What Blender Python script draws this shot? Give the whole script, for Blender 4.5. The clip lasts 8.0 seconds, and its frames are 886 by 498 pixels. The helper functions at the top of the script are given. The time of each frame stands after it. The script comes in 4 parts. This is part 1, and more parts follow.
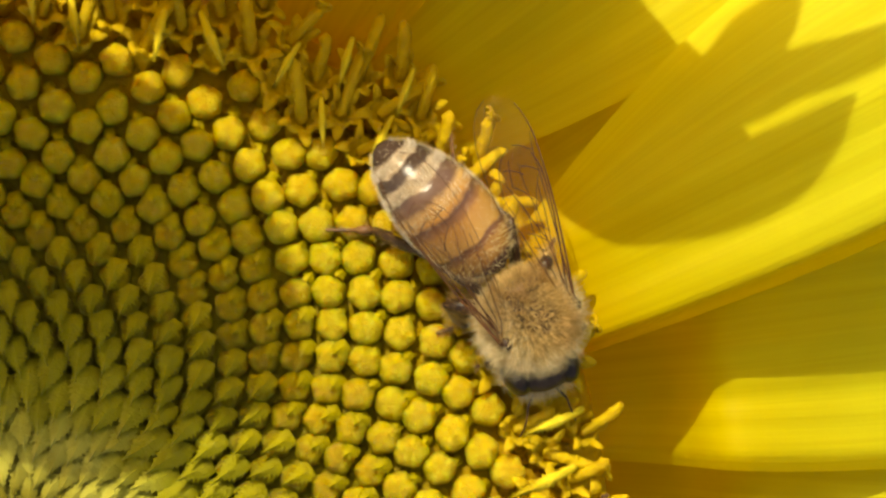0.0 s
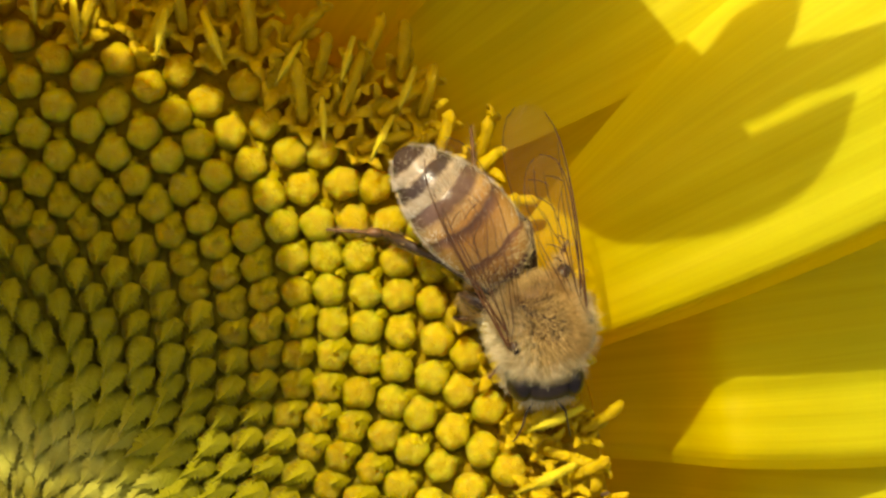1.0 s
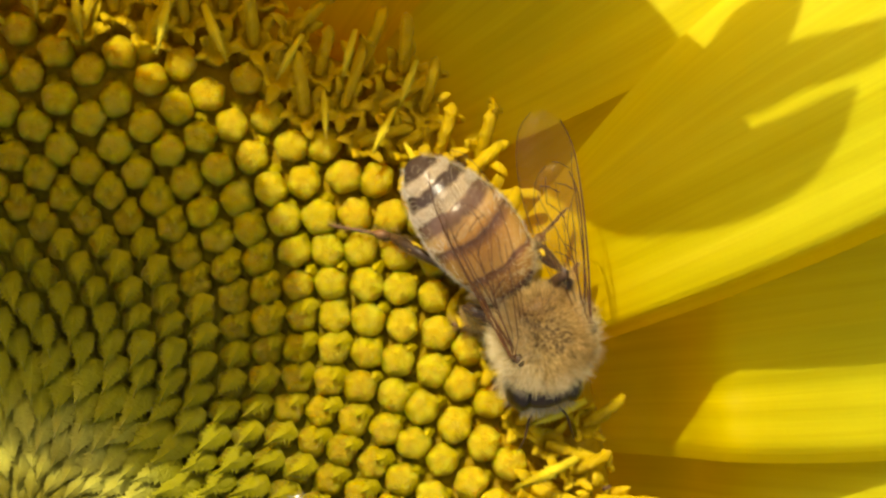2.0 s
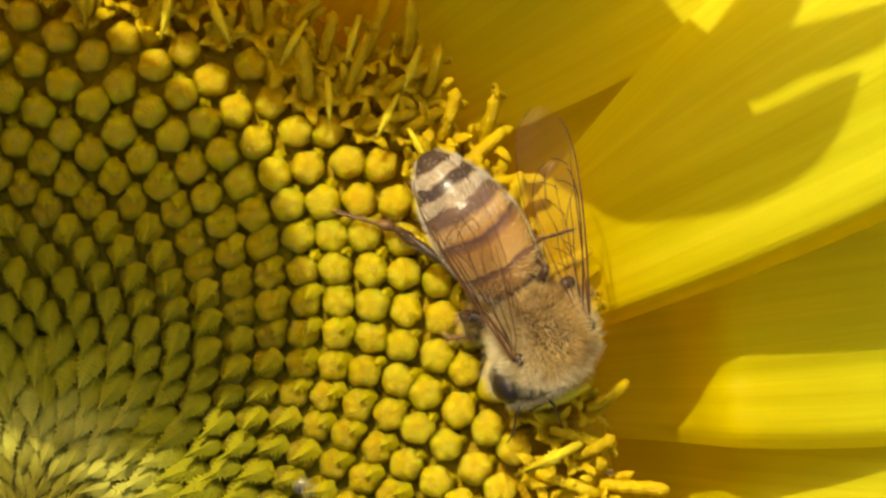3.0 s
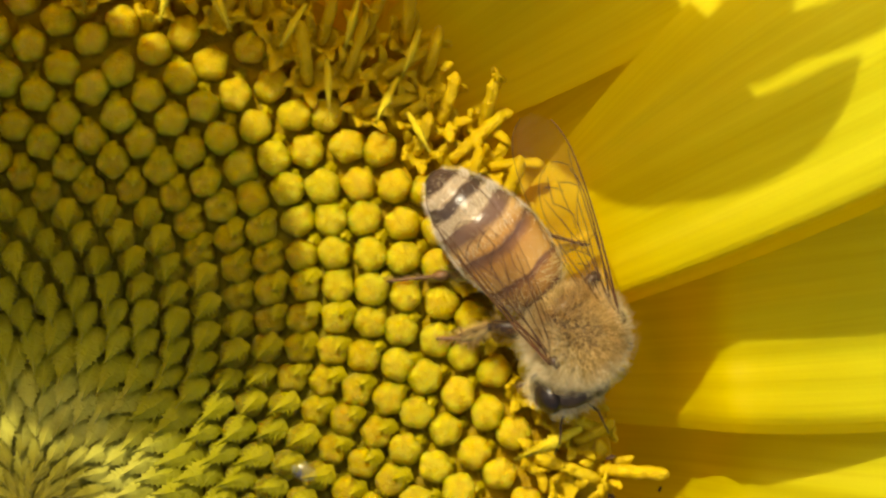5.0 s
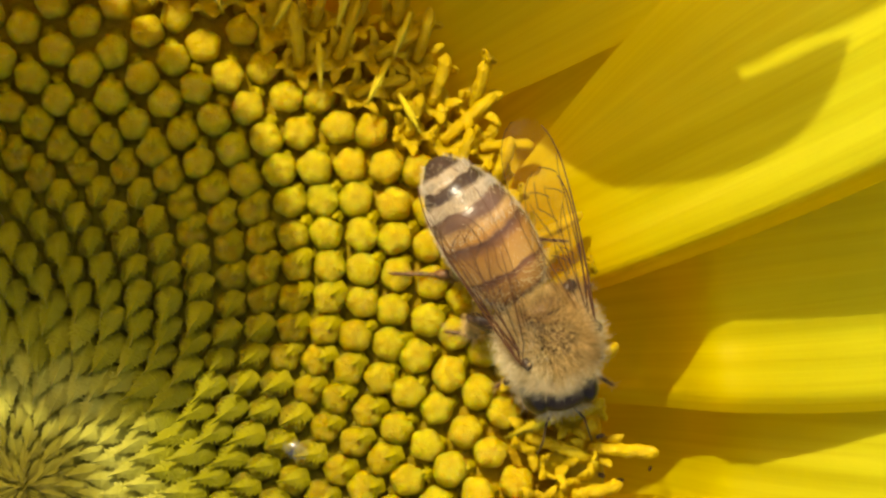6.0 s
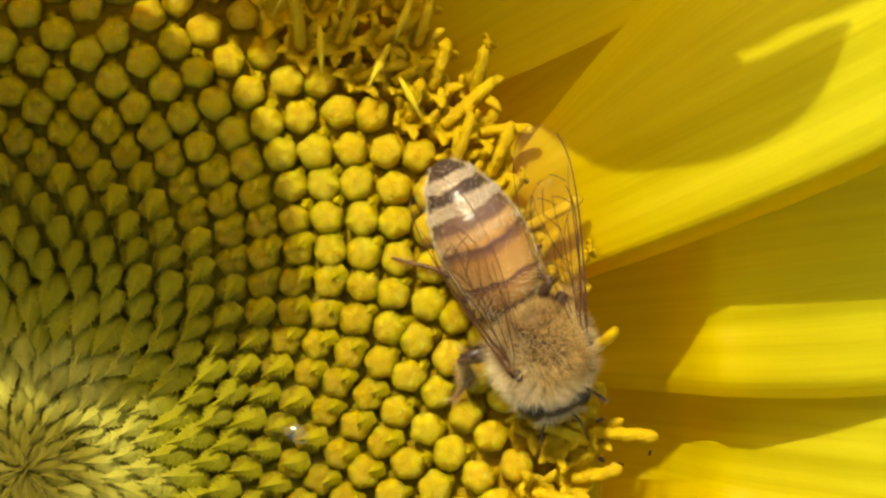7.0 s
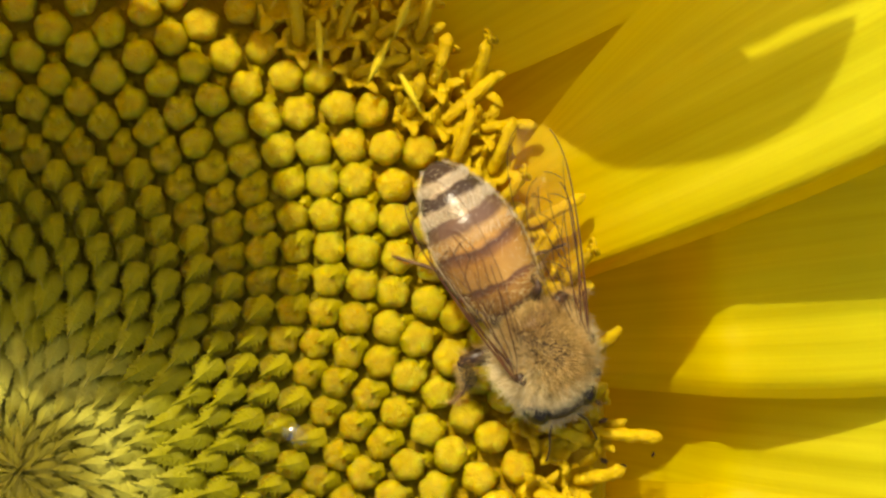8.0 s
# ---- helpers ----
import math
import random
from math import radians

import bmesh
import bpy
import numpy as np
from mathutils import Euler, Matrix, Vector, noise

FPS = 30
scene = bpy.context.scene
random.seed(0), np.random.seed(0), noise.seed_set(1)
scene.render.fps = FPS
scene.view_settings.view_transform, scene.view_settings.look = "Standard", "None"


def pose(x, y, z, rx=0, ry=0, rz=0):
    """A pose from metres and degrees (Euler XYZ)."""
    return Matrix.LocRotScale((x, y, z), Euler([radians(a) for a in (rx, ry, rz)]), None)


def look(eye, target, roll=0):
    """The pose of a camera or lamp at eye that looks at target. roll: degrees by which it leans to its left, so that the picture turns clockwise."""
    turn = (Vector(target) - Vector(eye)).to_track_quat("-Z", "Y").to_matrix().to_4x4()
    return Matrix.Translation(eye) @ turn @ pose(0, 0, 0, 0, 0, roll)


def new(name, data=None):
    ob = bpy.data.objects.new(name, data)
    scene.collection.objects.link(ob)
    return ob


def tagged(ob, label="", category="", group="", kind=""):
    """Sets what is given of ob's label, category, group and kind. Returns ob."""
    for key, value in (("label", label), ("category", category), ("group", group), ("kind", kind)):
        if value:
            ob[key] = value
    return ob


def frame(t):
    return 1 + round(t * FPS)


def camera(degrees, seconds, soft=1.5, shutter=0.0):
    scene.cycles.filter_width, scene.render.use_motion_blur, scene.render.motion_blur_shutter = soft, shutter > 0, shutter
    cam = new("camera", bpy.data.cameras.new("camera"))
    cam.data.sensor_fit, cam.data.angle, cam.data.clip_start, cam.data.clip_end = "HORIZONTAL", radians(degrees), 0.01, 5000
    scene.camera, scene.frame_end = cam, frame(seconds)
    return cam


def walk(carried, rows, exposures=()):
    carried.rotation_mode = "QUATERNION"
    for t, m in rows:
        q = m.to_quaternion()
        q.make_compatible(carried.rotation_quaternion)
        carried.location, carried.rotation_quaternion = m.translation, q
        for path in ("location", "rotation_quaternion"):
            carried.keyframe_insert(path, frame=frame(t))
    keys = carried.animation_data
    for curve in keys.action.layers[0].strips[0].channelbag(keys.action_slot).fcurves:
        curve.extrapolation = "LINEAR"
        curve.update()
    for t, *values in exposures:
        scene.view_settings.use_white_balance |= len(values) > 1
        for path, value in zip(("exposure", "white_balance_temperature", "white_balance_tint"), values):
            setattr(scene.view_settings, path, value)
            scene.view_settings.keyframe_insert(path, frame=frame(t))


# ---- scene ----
MM = 0.001
cam = camera(8.97, 8.0, soft=2.6)
# drift of the hand-held view: seconds, x, y and height in millimetres, roll in degrees
DRIFT = [(0.0, 18.687, 13.239, 249.05, 0.02), (0.5, 18.772, 13.240, 248.24, 0.02), (1.0, 18.656, 13.171, 249.68, -0.01),
         (1.5, 18.650, 13.075, 249.47, 0.03), (3.0, 18.411, 12.231, 249.80, -0.01), (3.5, 18.600, 11.945, 250.00, -0.00),
         (4.0, 18.592, 11.924, 248.59, -0.01), (5.5, 18.387, 11.066, 250.28, 0.02), (6.0, 18.832, 10.657, 251.23, -0.03),
         (6.5, 18.283, 10.764, 248.57, -0.01), (7.0, 18.814, 9.949, 251.68, 0.03), (7.5, 18.297, 10.250, 248.06, -0.09),
         (8.0, 18.789, 9.860, 247.94, 0.06)]
walk(cam, [(t, pose(x * MM, y * MM, z * MM, 0, 0, roll)) for t, x, y, z, roll in DRIFT], [(0.0, 0.59, 7700, 6), (8.0, 0.59, 7700, 6)])

# ---- light ----
SUN = Vector((-0.20, 0.55, 0.81)).normalized()
world = bpy.data.worlds.new("sky")
scene.world = world
world.use_nodes = True
wn = world.node_tree.nodes
sky = wn.new("ShaderNodeTexSky")
sky.sky_type, sky.sun_disc = "NISHITA", False
sky.dust_density, sky.ozone_density = 5.0, 0.5
sky.sun_elevation, sky.sun_rotation = math.asin(SUN.z), math.atan2(SUN.x, SUN.y)
wn["Background"].inputs["Strength"].default_value = 0.146
world.node_tree.links.new(sky.outputs["Color"], wn["Background"].inputs["Color"])
sun = new("sun", bpy.data.lights.new("sun", "SUN"))
sun.data.energy, sun.data.angle, sun.data.color = 3.45, radians(0.9), (1.0, 0.985, 0.88)
sun.matrix_world = look(SUN * 2.0, (0, 0, 0))


# ---- materials ----
def material(name, rough=0.5, spec=0.3):
    m = bpy.data.materials.new(name)
    m.use_nodes = True
    b = m.node_tree.nodes["Principled BSDF"]
    b.inputs["Roughness"].default_value = rough
    b.inputs["Specular IOR Level"].default_value = spec
    return m, m.node_tree.nodes, m.node_tree.links, b


def ramp(nodes, stops, interpolation="LINEAR"):
    r = nodes.new("ShaderNodeValToRGB")
    r.color_ramp.interpolation = interpolation
    el = r.color_ramp.elements
    while len(el) < len(stops):
        el.new(0.5)
    for e, (p, c) in zip(el, stops):
        e.position, e.color = p, (*c, 1)
    return r


def noise_tex(nodes, links, coords, scale, detail=3.0, rough=0.55):
    n = nodes.new("ShaderNodeTexNoise")
    n.inputs["Scale"].default_value, n.inputs["Detail"].default_value = scale, detail
    n.inputs["Roughness"].default_value = rough
    links.new(coords, n.inputs["Vector"])
    return n


def bump(nodes, links, height, bsdf, dist, strength=1.0):
    b = nodes.new("ShaderNodeBump")
    b.inputs["Distance"].default_value, b.inputs["Strength"].default_value = dist, strength
    links.new(height, b.inputs["Height"])
    links.new(b.outputs["Normal"], bsdf.inputs["Normal"])
    return b


def maths(nodes, links, op, a, b):
    n = nodes.new("ShaderNodeMath")
    n.operation = op
    for i, v in enumerate((a, b)):
        if isinstance(v, (int, float)):
            n.inputs[i].default_value = v
        else:
            links.new(v, n.inputs[i])
    return n.outputs[0]


def mix_rgb(nodes, links, fac, a, b, blend="MIX"):
    n = nodes.new("ShaderNodeMix")
    n.data_type, n.blend_type = "RGBA", blend
    for i, v in ((0, fac), (6, a), (7, b)):
        if isinstance(v, (int, float)):
            n.inputs[i].default_value = v
        elif isinstance(v, tuple):
            n.inputs[i].default_value = (*v, 1)
        else:
            links.new(v, n.inputs[i])
    return n.outputs[2]


def translucent(m, nodes, links, bsdf, colour, share):
    """Lets part of the light through a thin plant tissue."""
    tr, mx = nodes.new("ShaderNodeBsdfTranslucent"), nodes.new("ShaderNodeMixShader")
    links.new(colour, tr.inputs["Color"])
    mx.inputs[0].default_value = share
    links.new(bsdf.outputs[0], mx.inputs[1])
    links.new(tr.outputs[0], mx.inputs[2])
    links.new(mx.outputs[0], nodes["Material Output"].inputs["Surface"])


def petal_material():
    m, n, l, b = material("petal_tissue", 0.5, 0.12)
    uv = n.new("ShaderNodeUVMap")
    sep = n.new("ShaderNodeSeparateXYZ")
    l.new(uv.outputs[0], sep.inputs[0])
    # u runs along the petal, v across it; veins are long streaks along u
    comb = n.new("ShaderNodeCombineXYZ")
    l.new(maths(n, l, "MULTIPLY", sep.outputs[0], 2.0), comb.inputs[0])
    l.new(maths(n, l, "MULTIPLY", sep.outputs[1], 26.0), comb.inputs[1])
    veins = noise_tex(n, l, comb.outputs[0], 1.0, 3.0, 0.6)
    obj = n.new("ShaderNodeTexCoord")
    blot = noise_tex(n, l, obj.outputs["Object"], 160.0, 3.0)
    cells = noise_tex(n, l, obj.outputs["Object"], 5200.0, 2.0)
    # orange petal base, deepened to paint in the warm shade near the disc
    base = ramp(n, [(0.0, (0.80, 0.46, 0.004)), (0.16, (0.86, 0.73, 0.016)), (0.45, (0.87, 0.85, 0.034))])
    l.new(sep.outputs[0], base.inputs[0])
    streak = ramp(n, [(0.30, (0.90, 0.84, 0.7)), (0.62, (1.0, 1.0, 1.0))])
    l.new(veins.outputs[0], streak.inputs[0])
    c = mix_rgb(n, l, 0.8, base.outputs[0], streak.outputs[0], "MULTIPLY")
    tone = ramp(n, [(0.3, (0.90, 0.88, 0.8)), (0.7, (1.0, 1.0, 1.0))])
    l.new(blot.outputs[0], tone.inputs[0])
    c = mix_rgb(n, l, 0.6, c, tone.outputs[0], "MULTIPLY")
    l.new(c, b.inputs["Base Color"])
    h = maths(n, l, "ADD", veins.outputs[0], maths(n, l, "MULTIPLY", cells.outputs[0], 0.22))
    bump(n, l, h, b, 0.00008, 0.6)
    deep = mix_rgb(n, l, 1.0, c, (1.0, 0.74, 0.19), "MULTIPLY")
    translucent(m, n, l, b, deep, 0.63)
    return m


def floret_material(name, stops, low, share=0.25, grain=8000.0, soft=0.0):
    """Waxy floret tissue whose colour goes from green near the disc's middle to yellow at its rim."""
    m, n, l, b = material(name, 0.28, 0.20)
    geo = n.new("ShaderNodeNewGeometry")
    sep = n.new("ShaderNodeSeparateXYZ")
    l.new(geo.outputs["Position"], sep.inputs[0])
    flat = n.new("ShaderNodeCombineXYZ")
    l.new(sep.outputs[0], flat.inputs[0])
    l.new(sep.outputs[1], flat.inputs[1])
    length = n.new("ShaderNodeVectorMath")
    length.operation = "LENGTH"
    l.new(flat.outputs[0], length.inputs[0])
    info = n.new("ShaderNodeObjectInfo")
    spread = maths(n, l, "MULTIPLY", maths(n, l, "SUBTRACT", info.outputs["Random"], 0.5), 0.0016)
    r = maths(n, l, "MULTIPLY", maths(n, l, "ADD", length.outputs["Value"], spread), 1000 / 30.0)
    col = ramp(n, stops)
    l.new(r, col.inputs[0])
    tex = n.new("ShaderNodeTexCoord")
    grains = noise_tex(n, l, tex.outputs["Object"], grain, 3.0)
    blot = noise_tex(n, l, tex.outputs["Object"], 1100.0, 2.0)
    tone = ramp(n, [(0.3, low), (0.7, (1.0, 1.0, 1.0))])
    l.new(blot.outputs[0], tone.inputs[0])
    c = mix_rgb(n, l, 0.8, col.outputs[0], tone.outputs[0], "MULTIPLY")
    l.new(c, b.inputs["Base Color"])
    bump(n, l, maths(n, l, "ADD", grains.outputs[0], maths(n, l, "MULTIPLY", blot.outputs[0], 0.10)), b, 0.00020, 1.0)
    if soft:
        # waxy light scattering inside the thick tissue
        b.subsurface_method = "RANDOM_WALK"
        b.inputs["Subsurface Weight"].default_value = soft
        b.inputs["Subsurface Scale"].default_value = 0.0015
        b.inputs["Subsurface Radius"].default_value = (1.0, 0.6, 0.15)
    else:
        translucent(m, n, l, b, c, share)
    return m


def plain_material(name, colour, rough=0.6, spec=0.3, dark=0.6, scale=900.0, bump_by=0.00008, metal=0.0):
    m, n, l, b = material(name, rough, spec)
    tex = n.new("ShaderNodeTexCoord")
    coarse = noise_tex(n, l, tex.outputs["Object"], scale, 4.0)
    fine = noise_tex(n, l, tex.outputs["Object"], scale * 6, 2.0)
    tone = ramp(n, [(0.3, tuple(v * dark for v in colour)), (0.7, colour)])
    l.new(coarse.outputs[0], tone.inputs[0])
    l.new(tone.outputs[0], b.inputs["Base Color"])
    b.inputs["Metallic"].default_value = metal
    bump(n, l, fine.outputs[0], b, bump_by)
    return m


PETAL = petal_material()
BUD = floret_material("bud_tissue", [(0.0, (0.15, 0.138, 0.003)), (0.36, (0.160, 0.130, 0.003)), (0.50, (0.33, 0.245, 0.004)),
                                     (0.62, (0.40, 0.335, 0.010)), (0.70, (0.455, 0.345, 0.010)), (0.80, (0.47, 0.32, 0.008))], (0.82, 0.72, 0.55), 0.3, soft=1.0)
# pale scales near 0.14, painted lighter to stand in for sunlit gloss
SCALE = floret_material("chaff_tissue", [(0.0, (0.20, 0.16, 0.015)), (0.08, (0.26, 0.22, 0.02)), (0.14, (0.60, 0.55, 0.09)), (0.22, (0.36, 0.33, 0.014)), (0.34, (0.30, 0.265, 0.006)), (0.48, (0.44, 0.355, 0.008)), (0.57, (0.53, 0.43, 0.010)),
                                         (0.66, (0.58, 0.45, 0.010)), (0.735, (0.56, 0.40, 0.010)), (0.765, (0.94, 0.74, 0.04))], (0.8, 0.76, 0.6), 0.22)
OPEN = floret_material("open_floret_tissue", [(0.0, (0.80, 0.57, 0.020)), (0.8, (0.80, 0.56, 0.018)), (0.95, (0.80, 0.54, 0.014))],
                       (0.75, 0.68, 0.5), 0.35)
DEEP = floret_material("deep_disc_tissue", [(0.0, (0.15, 0.15, 0.004)), (0.40, (0.20, 0.17, 0.004)), (0.55, (0.25, 0.19, 0.004)), (0.66, (0.42, 0.28, 0.006)), (0.85, (0.60, 0.33, 0.005))],
                       (0.7, 0.62, 0.5), 0.2)
GREEN = plain_material("green_tissue", (0.10, 0.16, 0.03), 0.6, 0.3, 0.5, 220.0)
SOIL = plain_material("soil", (0.10, 0.07, 0.045), 0.95, 0.1, 0.4, 12.0, 0.02)


# ---- mesh helpers ----
def finish(name, bm, mat, smooth=True):
    me = bpy.data.meshes.new(name)
    bm.normal_update()
    bm.to_mesh(me)
    bm.free()
    if mat:
        me.materials.append(mat)
    if smooth:
        me.polygons.foreach_set("use_smooth", [True] * len(me.polygons))
    return me


def part(name, bm, mat, parent, label="", kind=""):
    """One mesh object under a thing or a part."""
    ob = new(name, finish(name, bm, mat) if isinstance(bm, bmesh.types.BMesh) else bm)
    ob.parent = parent
    return tagged(ob, label, "", "", kind)


def sheet(bm, rows):
    """Joins equal rows of points by quads."""
    vs = [[bm.verts.new(p) for p in row] for row in rows]
    for a, b in zip(vs, vs[1:]):
        for i in range(len(a) - 1):
            bm.faces.new((a[i], a[i + 1], b[i + 1], b[i]))
    return vs


def lathe(bm, rings, close_start=True, close_end=True):
    """Closed rings of points joined into a tube."""
    vs = [[bm.verts.new(p) for p in ring] for ring in rings]
    k = len(rings[0])
    for a, b in zip(vs, vs[1:]):
        for i in range(k):
            bm.faces.new((a[i], a[(i + 1) % k], b[(i + 1) % k], b[i]))
    if close_start:
        bm.faces.new(vs[0][::-1])
    if close_end:
        bm.faces.new(vs[-1])
    return vs


def tube(bm, path, radii, sides=8):
    """A round tapering tube along points."""
    pts = [Vector(p) for p in path]
    rings = []
    ref = Vector((0.31, 0.17, 0.93))
    for i, p in enumerate(pts):
        d = (pts[min(i + 1, len(pts) - 1)] - pts[max(i - 1, 0)]).normalized()
        a = d.cross(ref)
        if a.length < 0.05:
            a = d.cross(Vector((1, 0, 0)))
        a.normalize()
        b = d.cross(a)
        rings.append([p + radii[i] * (math.cos(w) * a + math.sin(w) * b) for w in (2 * math.pi * k / sides for k in range(sides))])
    lathe(bm, rings)


# ---- ground and flower head ----
def ground():
    bm = bmesh.new()
    k = 40
    rows = []
    for j in range(k + 1):
        row = []
        for i in range(k + 1):
            x, y = ((2 * a / k - 1) ** 3 * 400 for a in (i, j))
            row.append((x, y, -1.2 + 0.03 * noise.noise((x * 2, y * 2, 0))))
        rows.append(row)
    sheet(bm, rows)
    ob = new("ground", finish("ground", bm, SOIL))
    tagged(ob, "bare brown garden soil under the flower", "ground", "", "structure")


ground()
flower = tagged(new("sunflower"), "open yellow sunflower with a green-centred disc", "flower")
flower.location = (0, 0, 0)
GOLDEN = math.pi * (3 - math.sqrt(5))


def spiral(n):
    """Place of floret n on the disc, in millimetres: a golden-angle spiral, slightly stretched as this head has grown."""
    r = (n / 500) ** 0.66
    a, b = r * math.cos(GOLDEN * n), r * math.sin(GOLDEN * n)
    x = -12.0006 * a - 8.4236 * b + 0.391 * a * a - 0.2633 * a * b + 0.332 * b * b - 0.7467 * a ** 3 + 0.392 * a * a * b - 0.8758 * a * b * b + 0.0624 * b ** 3
    y = -9.687 * a + 12.5057 * b - 0.112 * a * a + 0.0513 * a * b + 0.2561 * b * b + 0.2446 * a ** 3 + 0.1115 * a * a * b + 0.0118 * a * b * b + 1.3737 * b ** 3
    return x, y


def crown(r):
    """Height of the florets' tops over the disc, in millimetres."""
    t = min(r / 26.0, 1.1)
    return -2.2 + 2.8 * t * t * (3 - 2 * t) - 2.6 * max(0, t - 0.72) ** 1.5 * 3


def receptacle():
    bm = bmesh.new()
    rings = []
    prof = [(2.0, -16.0), (8, -14.5), (18, -13.0), (24.5, -10.5), (26.2, -7.0), (26.0, -4.6), (24.6, -2.2), (22, -1.3), (20, -1.2), (16, -1.5), (12, -1.75), (8, -2.45), (1.0, -3.2)]
    for r, z in prof:
        rings.append([(r * MM * math.cos(w), r * MM * math.sin(w), z * MM) for w in (2 * math.pi * k / 64 for k in range(64))])
    lathe(bm, rings)
    part("receptacle", bm, DEEP, flower, "olive fleshy base of the flower disc")
    bm = bmesh.new()
    path = [(0, 0, -0.0155), (0.004, -0.002, -0.06), (0.010, -0.010, -0.3), (0.012, -0.012, -0.8), (0.012, -0.012, -1.2)]
    tube(bm, path, [0.009, 0.007, 0.008, 0.010, 0.012], 16)
    part("stem", bm, GREEN, flower, "thick green hairy stem")


receptacle()


def bud_mesh(seed, lobes, groove):
    """A closed five-sided floret bud: rounded corners, shallow grooves between its five folded tips, a grainy top."""
    rnd = random.Random(seed)
    bm = bmesh.new()
    prof = [(0.62, -2.6), (0.66, -1.6), (0.72, -1.05), (0.755, -0.72), (0.75, -0.50), (0.715, -0.30), (0.65, -0.14), (0.54, -0.01), (0.40, 0.075), (0.25, 0.12), (0.13, 0.13), (0.04, 0.115)]
    k = 30
    turn = rnd.random() * 6.28
    oval = rnd.uniform(-0.05, 0.05)
    off = Vector((seed * 7.3, 0, 0))
    rings = []
    for r, z in prof:
        ring = []
        for i in range(k):
            w = 2 * math.pi * i / k
            five = math.cos(5 * (w + turn))
            up = min(1.0, max(0.0, (z + 1.3) / 1.2))
            d = Vector((r * math.cos(w), r * math.sin(w), z))
            lump = 0.07 * noise.noise(d * 1.7 + off) + 0.028 * up * noise.noise(d * 6.5 + off)
            rr = r * (1 + lobes * five * (0.3 + 0.7 * up) + oval * math.cos(2 * w)) + lump
            top = groove * five * max(0.0, 1 - abs(r - 0.42) / 0.36) if z > -0.4 else 0.0
            ring.append((rr * MM * math.cos(w), rr * MM * math.sin(w), (z + top + 0.8 * lump * up) * MM))
        rings.append(ring)
    lathe(bm, rings)
    return finish("bud", bm, BUD)


def scale_mesh(seed, width, start, tip, top, lift, tooth=0.09, point=1.0, foot=0.6, wide_at=0.3):
    """A toothed chaff scale that starts on the bud's outer side (+x) and lies over it with its tip towards the middle (-x).
    top: its height over the bud; lift: how far the tip stands off; point: how drawn out the tip is; foot: its breadth at the start."""
    rnd = random.Random(seed)
    bm = bmesh.new()
    steps = min(30, max(9, round((start - tip) / 0.06)))
    rows = []
    side = rnd.uniform(-0.16, 0.16)
    keel = rnd.uniform(0.12, 0.22)

    def height(x, y, s):
        return top - 1.05 * max(0.0, x - 0.15) ** 2 - 0.42 * y * y + lift * s ** 1.6

    def breadth(s):
        if s < wide_at:
            return width * (foot + (1 - foot) * math.sin(s / wide_at * math.pi / 2))
        q = (s - wide_at) / (1 - wide_at)
        return width * max(0.0, math.cos(q * math.pi / 2) ** point)

    for j in range(steps + 1):
        s = j / steps
        x = start + (tip - start) * s
        w = max(0.010, breadth(s))
        # each margin is cut into fine forward-pointing teeth, three rows long
        out = [tooth * rnd.uniform(0.5, 1.3) * (0.0, 0.45, 1.0)[(j + 2 * k) % 3] * min(1.0, 5 * s + 0.1) * min(1.0, 0.25 + w / width) for k in range(2)]
        row = []
        for i in range(7):
            v = i / 3 - 1
            o = out[v > 0] if i in (0, 6) else 0.0
            y = v * (w + o) + side * s * s
            row.append(((x - 0.7 * o) * MM, y * MM, (height(x, y, s) - keel * abs(v) * min(1.0, 3 * s) + 0.02 * noise.noise((x * 4, y * 4, seed))) * MM))
        rows.append(row)
    upper = sheet(bm, rows)
    lower = sheet(bm, [[(x, y, z - 0.04 * MM) for x, y, z in row] for row in rows])
    rim = [[row[0] for row in upper], [row[-1] for row in upper], upper[0], upper[-1]]
    for a, b in zip(rim, ([row[0] for row in lower], [row[-1] for row in lower], lower[0], lower[-1])):
        for k in range(len(a) - 1):
            bm.faces.new((a[k], a[k + 1], b[k + 1], b[k]))
    bmesh.ops.recalc_face_normals(bm, faces=bm.faces[:])
    return finish("chaff_scale", bm, SCALE, False)


def blade(bm, path, widths, thick, side):
    """A flat pointed lobe along points: an oval tube, broad along side."""
    pts = [Vector(p) for p in path]
    rings = []
    for i, p in enumerate(pts):
        d = (pts[min(i + 1, len(pts) - 1)] - pts[max(i - 1, 0)]).normalized()
        a = (side - d * side.dot(d)).normalized()
        b = d.cross(a)
        rings.append([p + widths[i] * math.cos(w) * a + min(thick, widths[i]) * math.sin(w) * b for w in (2 * math.pi * k / 10 for k in range(10))])
    lathe(bm, rings)


